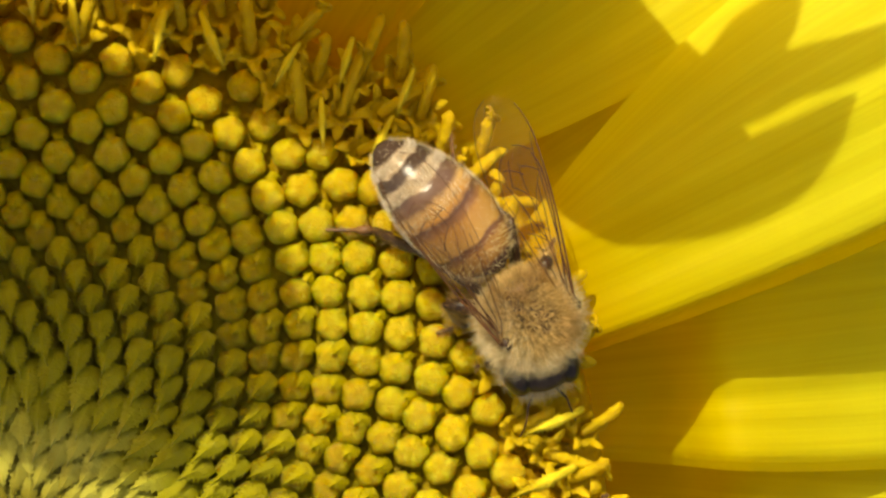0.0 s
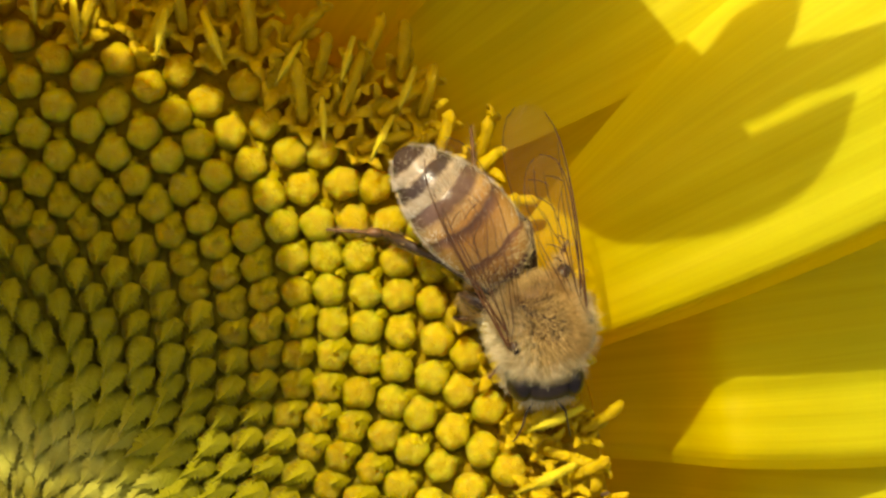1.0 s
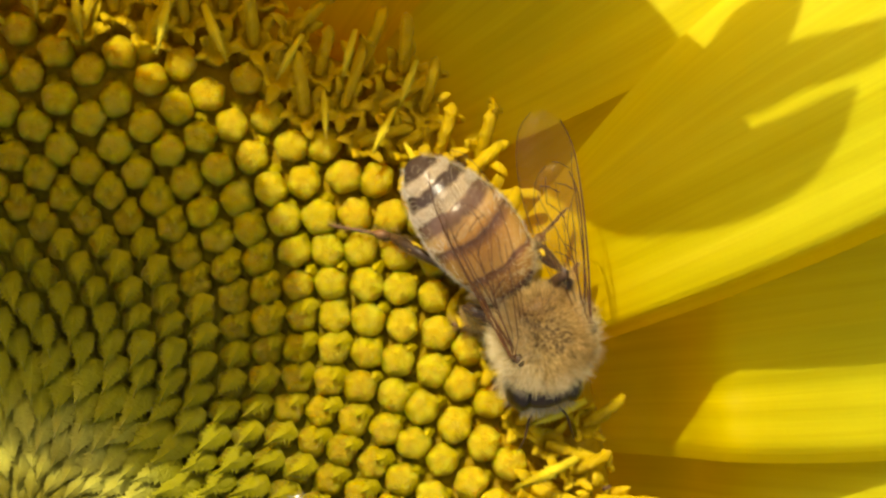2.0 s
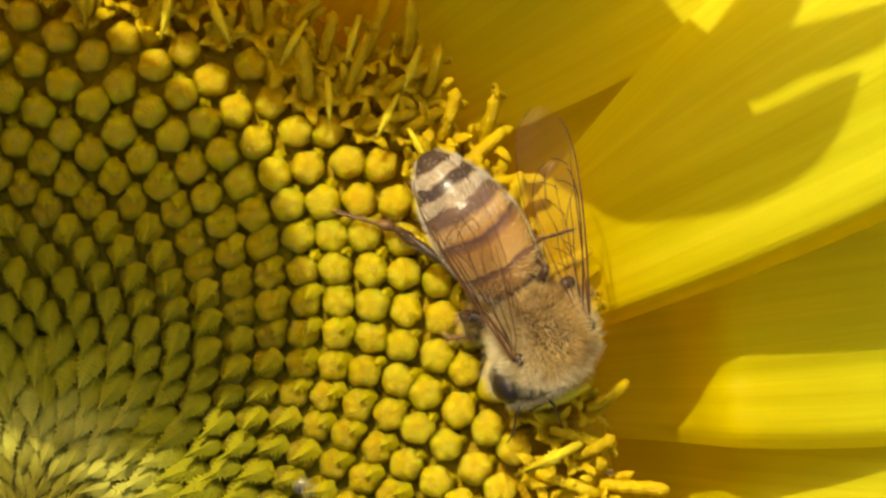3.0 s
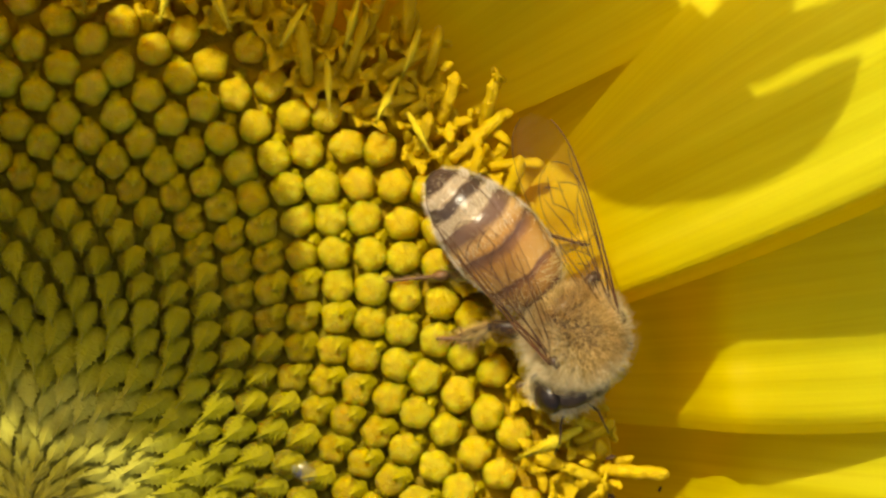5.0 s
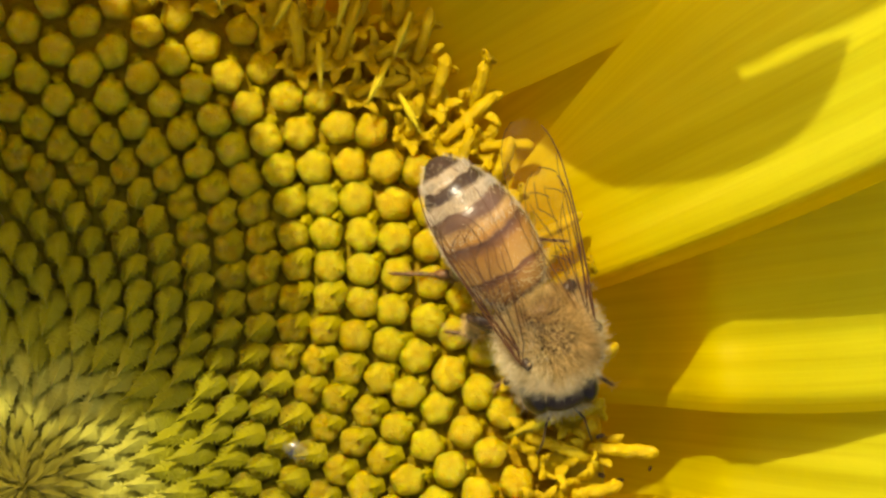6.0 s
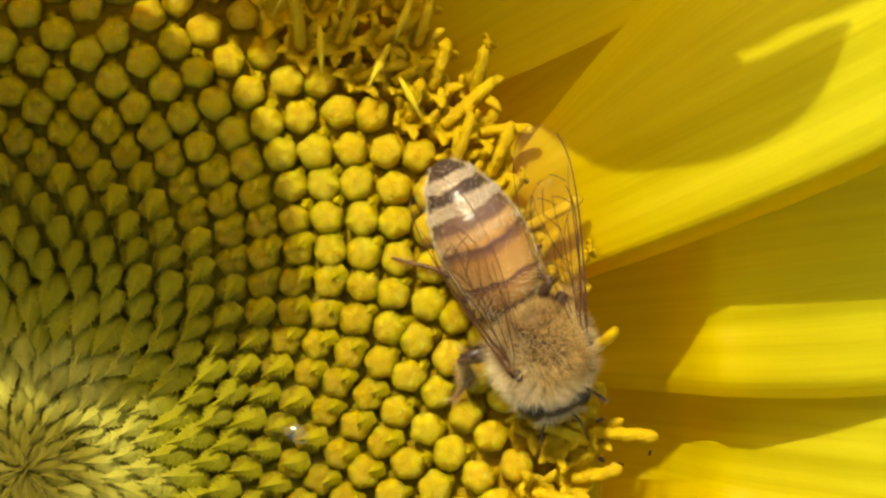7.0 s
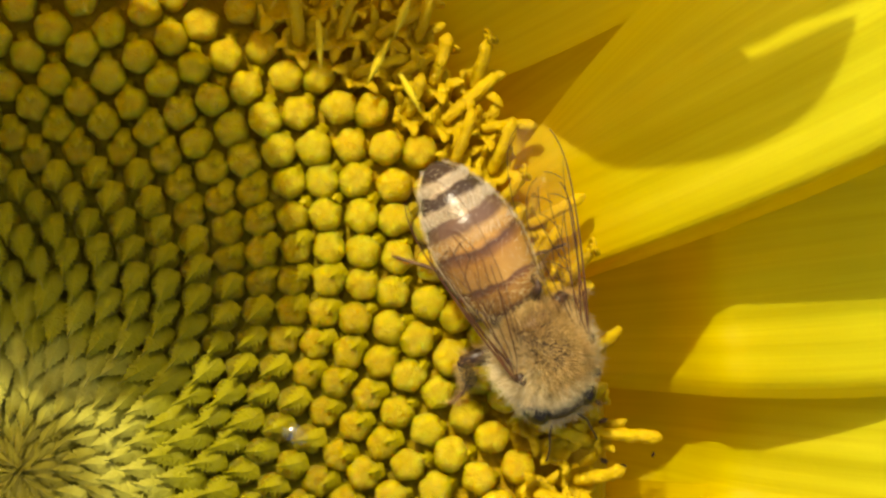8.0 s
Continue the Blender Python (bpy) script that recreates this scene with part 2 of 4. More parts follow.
def open_mesh(seed):
    """An opened disc floret: a short bell with five pointed lobes that curl back, round a grainy column that leans
    outwards (+x); in some the column ends in two curled arms."""
    rnd = random.Random(seed)
    bm = bmesh.new()
    k = 20
    rings = []
    turn = rnd.random() * 6.28
    for r, z in [(0.50, -3.2), (0.55, -1.8), (0.66, -1.0), (0.74, -0.55), (0.72, -0.38), (0.58, -0.36), (0.42, -0.75), (0.1, -0.9)]:
        rings.append([((r + 0.04 * math.cos(5 * (w + turn))) * MM * math.cos(w), (r + 0.04 * math.cos(5 * (w + turn))) * MM * math.sin(w), z * MM)
                      for w in (2 * math.pi * q / k for q in range(k))])
    lathe(bm, rings)
    for f in range(5):
        w0 = turn + f * 2 * math.pi / 5 + rnd.uniform(-0.25, 0.25)
        out, side = Vector((math.cos(w0), math.sin(w0), 0)), Vector((-math.sin(w0), math.cos(w0), 0))
        curl, long, wide, twist = rnd.uniform(0.5, 2.6), rnd.uniform(0.8, 1.2), rnd.uniform(0.18, 0.29), rnd.uniform(-0.35, 0.35)
        path, rad = [], []
        p = out * 0.62 + Vector((0, 0, -0.55))
        a = rnd.uniform(-0.1, 0.35)
        for j in range(10):
            t = j / 9
            path.append(p * MM)
            rad.append(wide * (0.80 + 0.35 * math.sin(t * 2.2)) * (1 - t ** 2.6) ** 0.8 * MM + 0.02 * MM)
            p = p + (out * math.sin(a) + side * twist * t + Vector((0, 0, math.cos(a)))) * long / 9
            a += curl / 9
        blade(bm, path, rad, 0.12 * MM, side)
    lean, az, tall = rnd.uniform(0.6, 1.25), rnd.uniform(-0.7, 0.9), rnd.uniform(1.9, 3.0)
    if seed % 5 < 4:
        rings = []
        for j in range(17):
            t = j / 16
            a = lean * (0.5 + 0.6 * t)
            c = Vector((math.sin(a) * math.cos(az), math.sin(a) * math.sin(az), math.cos(a)))
            u = c.cross(Vector((0.3, 0.9, 0.1))).normalized()
            v = c.cross(u)
            p = Vector((0, 0, -0.7)) + c * tall * t
            r = (0.25 + 0.03 * t) * (1.0 if j < 15 else 0.8 if j == 15 else 0.35)
            rings.append([(p + (u * math.cos(w) + v * math.sin(w)) * r * (1 + 0.40 * noise.noise(p * 7.0 + u * math.cos(w) * 1.4 + v * math.sin(w) * 1.4 + Vector((seed, 0, 0))))) * MM
                          for w in (2 * math.pi * q / 12 for q in range(12))])
        lathe(bm, rings)
        if seed % 5 < 2:
            tip = p * MM
            for sd in (-1, 1):
                arm, spin = [], rnd.uniform(3.2, 4.4)
                for j in range(10):
                    a = j / 9 * spin
                    arm.append(tip + Vector((0.30 * math.sin(a) * 0.5, sd * 0.34 * math.sin(a) + sd * 0.10 * (a > 3), 0.34 * (1 - math.cos(a)) - 0.1)) * MM)
                tube(bm, arm, [(0.12 - 0.005 * j) * MM for j in range(10)], 7)
    return finish("open_floret", bm, OPEN)


def spear_mesh(seed):
    """A long pale chaff point with a bristly edge that reaches over the last buds towards the middle (-x)."""
    rnd = random.Random(seed)
    bm = bmesh.new()
    rows = []
    bend = rnd.uniform(-0.25, 0.25)
    for j in range(17):
        t = j / 16
        x = 1.1 - 3.1 * t
        z = -0.9 + 1.5 * math.sin(min(1.0, t * 1.6) * math.pi / 2) - 0.55 * max(0, t - 0.55) ** 1.3
        w = 0.21 * (1 - t ** 2.6) * (0.7 + 0.3 * math.sin(t * 3.1))
        rows.append([(x * MM, (bend * t * t + v * max(w, 0.015)) * MM, (z - 0.16 * v * v) * MM) for v in (-1, -0.5, 0, 0.5, 1)])
    vs = sheet(bm, rows)
    for col, sd in ((0, -1), (4, 1)):
        for j in range(6, 15):
            a, c = vs[j][col], vs[j + 1][col]
            e = bm.verts.new(c.co + Vector((0.02, sd * rnd.uniform(0.06, 0.14), 0.02)) * MM)
            bm.faces.new((a, c, e) if sd < 0 else (c, a, e))
    bmesh.ops.recalc_face_normals(bm, faces=bm.faces[:])
    bmesh.ops.solidify(bm, geom=bm.faces[:], thickness=0.10 * MM)
    return finish("chaff_point", bm, SCALE)


def petal(name, base, z0, angle, length, width, rise=0.1, arch=0.0, bend=0.0, roll=0.0, cup=0.15, seed=0, neck=(0.5, 0.5), edge=(0.0, 0.0), fold=0.0, dip=0.0, label=""):
    """A ray petal: base in millimetres, heading in degrees, rise and arch shape its height, cup its cross-section,
    roll its sideways slope, neck its share of width at the base and edge the down-roll of its margin, both for the
    right-hand and the left-hand side; fold raises a lengthwise ridge; dip sinks the base."""
    rnd = random.Random(seed)
    bm = bmesh.new()
    uvl = bm.loops.layers.uv.new("UVMap")
    nu, nv = 44, 32
    rows, coords = [], []
    x, y, z = base[0], base[1], z0
    ph = rnd.uniform(0, 6.28)
    for j in range(nu + 1):
        u = j / nu
        a = radians(angle + bend * u)
        slope = rise + arch * u
        if j:
            h = length / nu
            k = 1 / math.sqrt(1 + slope * slope)
            x, y, z = x + h * k * math.cos(a), y + h * k * math.sin(a), z + h * k * slope
        half = [0.5 * width * min(1.0, q + (1 - q) * math.sin(min(1, u / 0.42) * math.pi / 2)) * (1 - max(0, (u - 0.45) / 0.55) ** 2.4 * 0.97) for q in neck]
        row, cr = [], []
        for i in range(nv + 1):
            v = 2 * i / nv - 1
            w = half[0] if v < 0 else half[1]
            rib = 0.10 * math.cos(v * 8.5 + 0.5 * math.sin(ph)) + 0.05 * math.cos(v * 21 + ph + 2 * u)
            dz = cup * w * v * v + roll * w * v + rib * min(1, u * 5) * (1 - abs(v) ** 4)
            m = edge[0] if v < 0 else edge[1]
            dz -= m * max(0, abs(v) - 0.875) * w * 11 + fold * w * math.hypot(v - 0.28, 0.07)
            dz += 0.25 * math.sin(u * 7 + ph + v * 1.5) * u
            row.append(((x - v * w * math.sin(a)) * MM, (y + v * w * math.cos(a)) * MM, (z + dz - dip * math.exp(-(u * length / 7.2) ** 8)) * MM))
            cr.append((u * length / 40.0, (v * 0.5 + 0.5) * width / 12.0 + 0.37 * seed))
        rows.append(row)
        coords.append(cr)
    vs = sheet(bm, rows)
    flat = {v: c for rv, rc in zip(vs, coords) for v, c in zip(rv, rc)}
    for f in bm.faces:
        for lp in f.loops:
            lp[uvl].uv = flat[lp.vert]
    return part(name, bm, PETAL, flower, label)


def shade_petal(name, points, width, seed, facing, cup=0.12, label=""):
    """An added shade-casting petal along a bent centre line, its face turned towards a direction."""
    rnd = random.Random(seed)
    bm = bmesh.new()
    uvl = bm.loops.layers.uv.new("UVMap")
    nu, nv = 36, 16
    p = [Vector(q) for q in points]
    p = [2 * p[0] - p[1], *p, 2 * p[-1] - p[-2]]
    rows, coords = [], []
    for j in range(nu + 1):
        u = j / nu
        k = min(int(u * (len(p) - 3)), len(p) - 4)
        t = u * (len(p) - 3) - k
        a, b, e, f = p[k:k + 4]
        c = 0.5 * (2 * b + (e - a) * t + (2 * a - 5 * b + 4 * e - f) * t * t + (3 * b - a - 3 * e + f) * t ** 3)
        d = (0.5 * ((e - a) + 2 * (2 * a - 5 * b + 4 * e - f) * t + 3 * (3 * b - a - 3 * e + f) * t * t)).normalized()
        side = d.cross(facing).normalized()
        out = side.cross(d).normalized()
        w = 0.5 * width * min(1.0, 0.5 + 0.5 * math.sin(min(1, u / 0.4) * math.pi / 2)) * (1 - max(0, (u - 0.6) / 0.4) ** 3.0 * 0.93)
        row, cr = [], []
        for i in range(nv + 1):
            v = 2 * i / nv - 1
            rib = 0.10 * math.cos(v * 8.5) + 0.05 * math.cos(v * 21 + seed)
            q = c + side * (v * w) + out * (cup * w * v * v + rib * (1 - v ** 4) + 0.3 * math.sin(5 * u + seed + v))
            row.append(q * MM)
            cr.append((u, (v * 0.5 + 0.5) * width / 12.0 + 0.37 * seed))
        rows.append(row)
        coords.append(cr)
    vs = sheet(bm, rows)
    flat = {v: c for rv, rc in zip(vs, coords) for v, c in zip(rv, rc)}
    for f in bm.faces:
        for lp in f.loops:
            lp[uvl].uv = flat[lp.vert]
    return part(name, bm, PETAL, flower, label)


# ray petals that lie towards +x, from the upper to the lower one
petal("petal", (11.6, 21.6), -5.0, 62, 46, 12, 0.25, 0.2, 0, 0, 0.2, 1)
petal("petal", (14.6, 18.25), -4.4, 34, 50, 13.0, 0.05, 0.2, 9, 0.1, 0.15, 2)
petal("petal", (19.0, 14.5), -6.8, 33, 48, 11, 0.0, 0.1, 0, 0, 0.1, 3)
petal("petal", (20.8, 11.75), -2.0, 28, 51.5, 13.5, 0.14, 0.0, 0, -0.08, -0.03, 4, (0.66, 0.06), (0.20, 0.0), 0.19)
petal("petal", (23.4, 7.35), -4.2, 6, 50, 12.2, -0.35, 0.0, 2, 0.05, 0.05, 5, (0.6, 0.75), (0.1, 0.0), 0.08, 5.5)
petal("petal", (23.9, 1.6), -11.8, -6, 48, 11.5, -0.06, 0.0, 0, 0.05, 0.05, 6, dip=5.0)
petal("petal", (23.8, -3.4), -14.0, -14, 48, 11.0, -0.05, 0.0, 0, 0.05, 0.08, 7)
petal("petal", (22.4, -7.6), -12.0, -20, 48, 11.0, -0.05, 0.0, 0, 0.05, 0.08, 8)

for i, a in enumerate(range(-38, -246, -15)):
    c, s = math.cos(radians(a)), math.sin(radians(a))
    petal("petal", (24.0 * c, 24.0 * s), -6.0 - 0.8 * (i % 2), a + random.uniform(-5, 5), random.uniform(42, 50),
          random.uniform(10, 13), 0.25, random.uniform(-0.1, 0.2), 0, random.uniform(-0.1, 0.1), 0.12, 20 + i)

# unseen upright petals added sunward, shaped to shade the disc and petals beside it
shade_petal("petal", [(-5.5, 24.6, -6), (-4.1, 27.9, 14), (0.1, 29.1, 24), (4.1, 28.8, 32)], 11, 51, SUN)
shade_petal("petal", [(-10, 23.0, -6), (-6.5, 27.0, 14), (-4.2, 28.0, 25), (-1.6, 26.5, 33)], 13, 52, SUN)
shade_petal("petal", [(-16, 18.5, -5), (-12.5, 26.5, 14), (-9.6, 28.0, 24), (-6.6, 28.2, 31)], 10.5, 53, SUN)
shade_petal("petal", [(-19, 15.5, -5), (-17.5, 23.5, 14), (-15.2, 26.0, 25), (-14.2, 31.1, 34)], 12, 54, SUN)
shade_petal("petal", [(2.0, 26.5, -7), (2.5, 35.2, 10), (7.8, 35.0, 17), (12.5, 34.3, 24)], 9.0, 55, SUN)
shade_petal("petal", [(8.5, 26.8, -7), (11.0, 33.4, 8), (15.6, 33.7, 18)], 10, 56, SUN)
shade_petal("petal", [(13.5, 26.5, -7), (15.2, 35.2, 10), (19.4, 34.0, 18), (20.4, 31.6, 20), (20.2, 29.7, 20.5)], 8.0, 57, SUN)
# narrow strips added for the shadow bands on the petals towards +x
shade_petal("petal", [(16.5, 27, -7), (17.5, 29.5, 8), (20.8, 27.1, 15), (25.3, 26.7, 15.4), (29.6, 28.7, 16.6), (32.7, 31.6, 17.3)], 2.7, 58, SUN)
shade_petal("petal", [(15.5, 28, -7), (18, 31, 8), (21.3, 28.9, 15), (24.8, 29.2, 16), (28.0, 29.8, 16.5)], 3.4, 59, SUN)
shade_petal("petal", [(18.5, 26.5, -7), (22, 31.5, 10), (26.3, 31.4, 16.4), (30.1, 32.6, 16.9), (32.7, 33.5, 17.4), (36.8, 35.2, 18)], 1.9, 60, SUN)
shade_petal("petal", [(17, 28, -7), (21, 34, 8), (25.4, 32.2, 16.5), (28.0, 35.4, 18), (29.5, 38.5, 19)], 3.0, 61, SUN)


# ---- disc florets ----
BUDS = [bud_mesh(s, 0.058, 0.018) for s in range(12)]
INNER = [scale_mesh(s, 0.56, 0.88, -1.50, 0.32, 0.62, 0.15, 1.6, 0.75, 0.30) for s in range(6)]
BROAD = [scale_mesh(10 + s, 0.47, 0.80, -1.12, 0.37, 0.52, 0.17, 1.7, 0.85, 0.15) for s in range(6)]
MIDDLE = [scale_mesh(20 + s, 0.38, 0.80, -0.78, 0.38, 0.45, 0.17, 1.7, 0.95, 0.08) for s in range(6)]
SMALL = [scale_mesh(30 + s, 0.30, 1.0, 0.05, 0.36, 0.20, 0.15, 1.3, 0.9, 0.3) for s in range(6)]
OUTER = [scale_mesh(40 + s, 0.20, 1.16, 0.58, 0.46, -0.02, 0.15, 0.8, 0.9, 0.5) for s in range(6)]
OPENS = [open_mesh(30 + s) for s in range(15)]
SPEARS = [spear_mesh(40 + s) for s in range(3)]


def spot(x, y, z, turn, lean, size):
    """lean tips the piece away from the disc's middle."""
    return Matrix.Translation((x * MM, y * MM, z * MM)) @ Matrix.Rotation(turn, 4, "Z") @ Matrix.Rotation(lean, 4, "Y") @ Matrix.Diagonal((size, size, size, 1))


def lay_out(name, rest_name, pieces, limit, rest_label):
    """The pieces towards the rim's middle stretch become parts of their own, the rest one joined part."""
    pieces.sort(key=lambda q: (q[1].translation.x / MM - 13) ** 2 + (q[1].translation.y / MM - 11) ** 2)
    for mesh, m in pieces[:limit]:
        part(name, mesh, None, flower).matrix_basis = m
    verts, faces = [], []
    for mesh, m in pieces[limit:]:
        i0 = len(verts)
        verts += [tuple(m @ v.co) for v in mesh.vertices]
        faces += [tuple(i0 + k for k in f.vertices) for f in mesh.polygons]
    if verts:
        me = bpy.data.meshes.new(rest_name)
        me.from_pydata(verts, [], faces)
        me.materials.append(pieces[0][0].materials[0])
        me.polygons.foreach_set("use_smooth", [p[0].polygons[0].use_smooth for p in pieces[limit:] for _ in p[0].polygons])
        part(rest_name, me, None, flower, rest_label, "stuff")


def florets():
    rnd = random.Random(7)
    buds, scales, opens, points = [], [], [], []
    for n in range(1, 1000):
        x, y = spiral(n)
        r = math.hypot(x, y)
        if r > (27.8 if 0.50 < math.atan2(y, x) < 0.95 else 26.6) or (r > 26.1 and 0.05 < math.atan2(y, x) < 0.56):
            continue
        turn = math.atan2(y, x)
        z = crown(r) + rnd.uniform(-0.12, 0.12)
        lean = 0.30 * max(0.0, (r - 10) / 16) + rnd.uniform(-0.06, 0.06)
        tw = turn + rnd.uniform(-0.15, 0.15)
        if r < (22.9 if turn > 0.6 else 22.2):
            size = 0.69 + 0.33 * min(1, r / 18) + rnd.uniform(-0.04, 0.03)
            if r > 6.5:
                buds.append((rnd.choice(BUDS), spot(x, y, z, turn + rnd.choice((0, 1.2566, 2.5133)), lean, size)))
            grow = 0.62 + 0.38 * min(1, r / 7)
            if r < 8.2:
                scales.append((rnd.choice(INNER), spot(x, y, z, tw, lean + rnd.uniform(-0.05, 0.12) - 0.10 * max(0, 1 - r / 5), grow)))
            elif r < 16.4:
                kind = BROAD if r + rnd.uniform(-0.7, 0.7) < 10.4 else MIDDLE if r + rnd.uniform(-0.7, 0.7) < 13.6 else SMALL
                scales.append((rnd.choice(kind), spot(x, y, z, tw + 0.2, lean + rnd.uniform(-0.08, 0.05), 1.0)))
            elif r < 20.8:
                scales.append((rnd.choice(OUTER), spot(x, y, z - 0.06 - 0.08 * (r - 16.4), tw + 0.2 + rnd.uniform(-0.25, 0.25), lean, rnd.uniform(0.9, 1.15))))
        else:
            opens.append((rnd.choice(OPENS), spot(x, y, z + 0.3, tw, lean + rnd.uniform(0, 0.25), rnd.uniform(0.9, 1.12))))
    # pale chaff points that reach over the last buds: place of the tip, heading from the tip to the foot, size
    for x, y, a, size in ((0.7, 23.0, 95, 0.9), (2.75, 21.8, 100, 0.95), (5.95, 21.4, 78, 0.95), (9.1, 21.0, 112, 1.0), (13.5, 17.7, 95, 0.75), (15.4, 17.0, 63, 0.8),
                          (11.2, 20.3, 60, 0.8), (14.1, 20.3, 75, 0.8), (16.6, 19.0, 70, 0.8), (17.9, 15.8, 120, 0.7), (21.5, 2.3, 24, 1.15), (22.2, 5.0, 24, 1.0), (-3.0, 23.2, 95, 0.9), (21.6, -2.6, 0, 1.0)):
        turn = radians(a)
        r = math.hypot(x, y)
        points.append((rnd.choice(SPEARS), spot(x + 2.0 * size * math.cos(turn), y + 2.0 * size * math.sin(turn), crown(r) + 1.1, turn, 0.12, size)))
    lay_out("bud", "bud_field", buds, 300, "further closed florets of the disc")
    lay_out("chaff_scale", "chaff_field", scales, 300, "further green chaff scales of the disc")
    lay_out("open_floret", "open_floret_field", opens, 120, "further opened florets along the rim")
    lay_out("chaff_point", "", points, 80, "")


florets()


# ---- honey bee ----
def chitin_material(name, stops, rough=0.28, along=None):
    """Glossy insect shell; the colour runs in bands along the body where asked."""
    m, n, l, b = material(name, rough, 0.25)
    tex = n.new("ShaderNodeTexCoord")
    nz = noise_tex(n, l, tex.outputs["Object"], 1500.0, 4.0)
    if along:
        sep = n.new("ShaderNodeSeparateXYZ")
        l.new(tex.outputs["Object"], sep.inputs[0])
        wob = noise_tex(n, l, tex.outputs["Object"], 900.0, 3.0)
        pos = maths(n, l, "MULTIPLY", sep.outputs[1], -1.0 / along)
        pos = maths(n, l, "ADD", pos, maths(n, l, "MULTIPLY", maths(n, l, "SUBTRACT", wob.outputs[0], 0.5), 0.085))
        bend = maths(n, l, "MULTIPLY", maths(n, l, "MULTIPLY", sep.outputs[0], sep.outputs[0]), -9000.0)
        pos = maths(n, l, "ADD", pos, bend)
        r = ramp(n, stops)
        l.new(pos, r.inputs[0])
    else:
        r = ramp(n, stops)
        l.new(nz.outputs[0], r.inputs[0])
    worn = ramp(n, [(0.30, (0.62, 0.58, 0.60)), (0.68, (1.0, 1.0, 1.0))])
    l.new(nz.outputs[0], worn.inputs[0])
    l.new(mix_rgb(n, l, 0.4, r.outputs[0], worn.outputs[0], "MULTIPLY"), b.inputs["Base Color"])
    fine = noise_tex(n, l, tex.outputs["Object"], 7000.0, 3.0)
    bump(n, l, fine.outputs[0], b, 0.00003, 0.6)
    return m


def hair_material(name, colour, tipc):
    m, n, l, b = material(name, 0.55, 0.3)
    geo = n.new("ShaderNodeNewGeometry")
    r = ramp(n, [(0.0, tuple(v * 0.6 for v in colour)), (0.5, colour), (1.0, tipc)])
    l.new(geo.outputs["Random Per Island"], r.inputs[0])
    l.new(r.outputs[0], b.inputs["Base Color"])
    translucent(m, n, l, b, r.outputs[0], 0.4)
    return m


def wing_material():
    m, n, l, b = material("wing_membrane", 0.12, 0.5)
    clear, gloss, mx = n.new("ShaderNodeBsdfTransparent"), n.new("ShaderNodeBsdfGlossy"), n.new("ShaderNodeMixShader")
    clear.inputs[0].default_value = (0.98, 0.955, 0.90, 1)
    gloss.inputs["Roughness"].default_value = 0.20
    gloss.inputs["Color"].default_value = (1.0, 0.84, 0.58, 1)
    tex = n.new("ShaderNodeTexCoord")
    rip = noise_tex(n, l, tex.outputs["Object"], 1400.0, 3.0)
    bp = bump(n, l, rip.outputs[0], b, 0.00004, 0.8)
    l.new(bp.outputs["Normal"], gloss.inputs["Normal"])
    fr = n.new("ShaderNodeFresnel")
    fr.inputs["IOR"].default_value = 1.4
    l.new(bp.outputs["Normal"], fr.inputs["Normal"])
    l.new(maths(n, l, "ADD", maths(n, l, "MULTIPLY", fr.outputs[0], 0.28), 0.009), mx.inputs[0])
    l.new(clear.outputs[0], mx.inputs[1])
    l.new(gloss.outputs[0], mx.inputs[2])
    l.new(mx.outputs[0], n["Material Output"].inputs["Surface"])
    return m


DARK, AMBER, PALE, BROWN = (0.05, 0.031, 0.023), (0.33, 0.165, 0.042), (0.37, 0.28, 0.18), (0.20, 0.09, 0.035)
ABDOMEN_LENGTH = 7.7
BANDED = chitin_material("banded_shell", [
    (0.0, (0.05, 0.03, 0.03)), (0.065, (0.11, 0.06, 0.045)), (0.10, AMBER), (0.19, AMBER), (0.205, BROWN), (0.235, (0.10, 0.045, 0.025)), (0.25, (0.40, 0.22, 0.06)),
    (0.38, AMBER), (0.405, BROWN), (0.45, (0.085, 0.042, 0.03)), (0.485, (0.37, 0.19, 0.05)), (0.545, (0.43, 0.26, 0.10)), (0.585, (0.13, 0.07, 0.045)),
    (0.655, (0.12, 0.07, 0.05)), (0.675, PALE), (0.735, PALE), (0.765, DARK), (0.825, DARK), (0.84, PALE), (0.885, PALE), (0.91, DARK), (1.0, DARK)], 0.21, ABDOMEN_LENGTH * MM)
FELT = chitin_material("felted_shell", [(0.3, (0.035, 0.022, 0.012)), (0.7, (0.08, 0.05, 0.024))], 0.85)
SHELL = chitin_material("dark_shell", [(0.3, (0.018, 0.011, 0.007)), (0.7, (0.045, 0.025, 0.014))], 0.5)
LEG = chitin_material("leg_shell", [(0.3, (0.022, 0.012, 0.007)), (0.7, (0.085, 0.042, 0.016))], 0.32)
TARSUS = chitin_material("tarsus_shell", [(0.3, (0.05, 0.022, 0.009)), (0.7, (0.18, 0.08, 0.025))], 0.42)
BACKPLATE = chitin_material("back_plate", [(0.3, (0.10, 0.055, 0.02)), (0.7, (0.20, 0.11, 0.04))], 0.45)
EYE = chitin_material("eye_shell", [(0.3, (0.008, 0.005, 0.003)), (0.7, (0.020, 0.011, 0.006))], 0.30)
VEIN = chitin_material("wing_vein", [(0.3, (0.045, 0.015, 0.004)), (0.7, (0.10, 0.035, 0.008))], 0.6)
FUR = hair_material("tan_fur", (0.58, 0.385, 0.12), (0.92, 0.69, 0.30))
PALEFUR = hair_material("pale_fur", (0.80, 0.65, 0.32), (0.94, 0.82, 0.52))
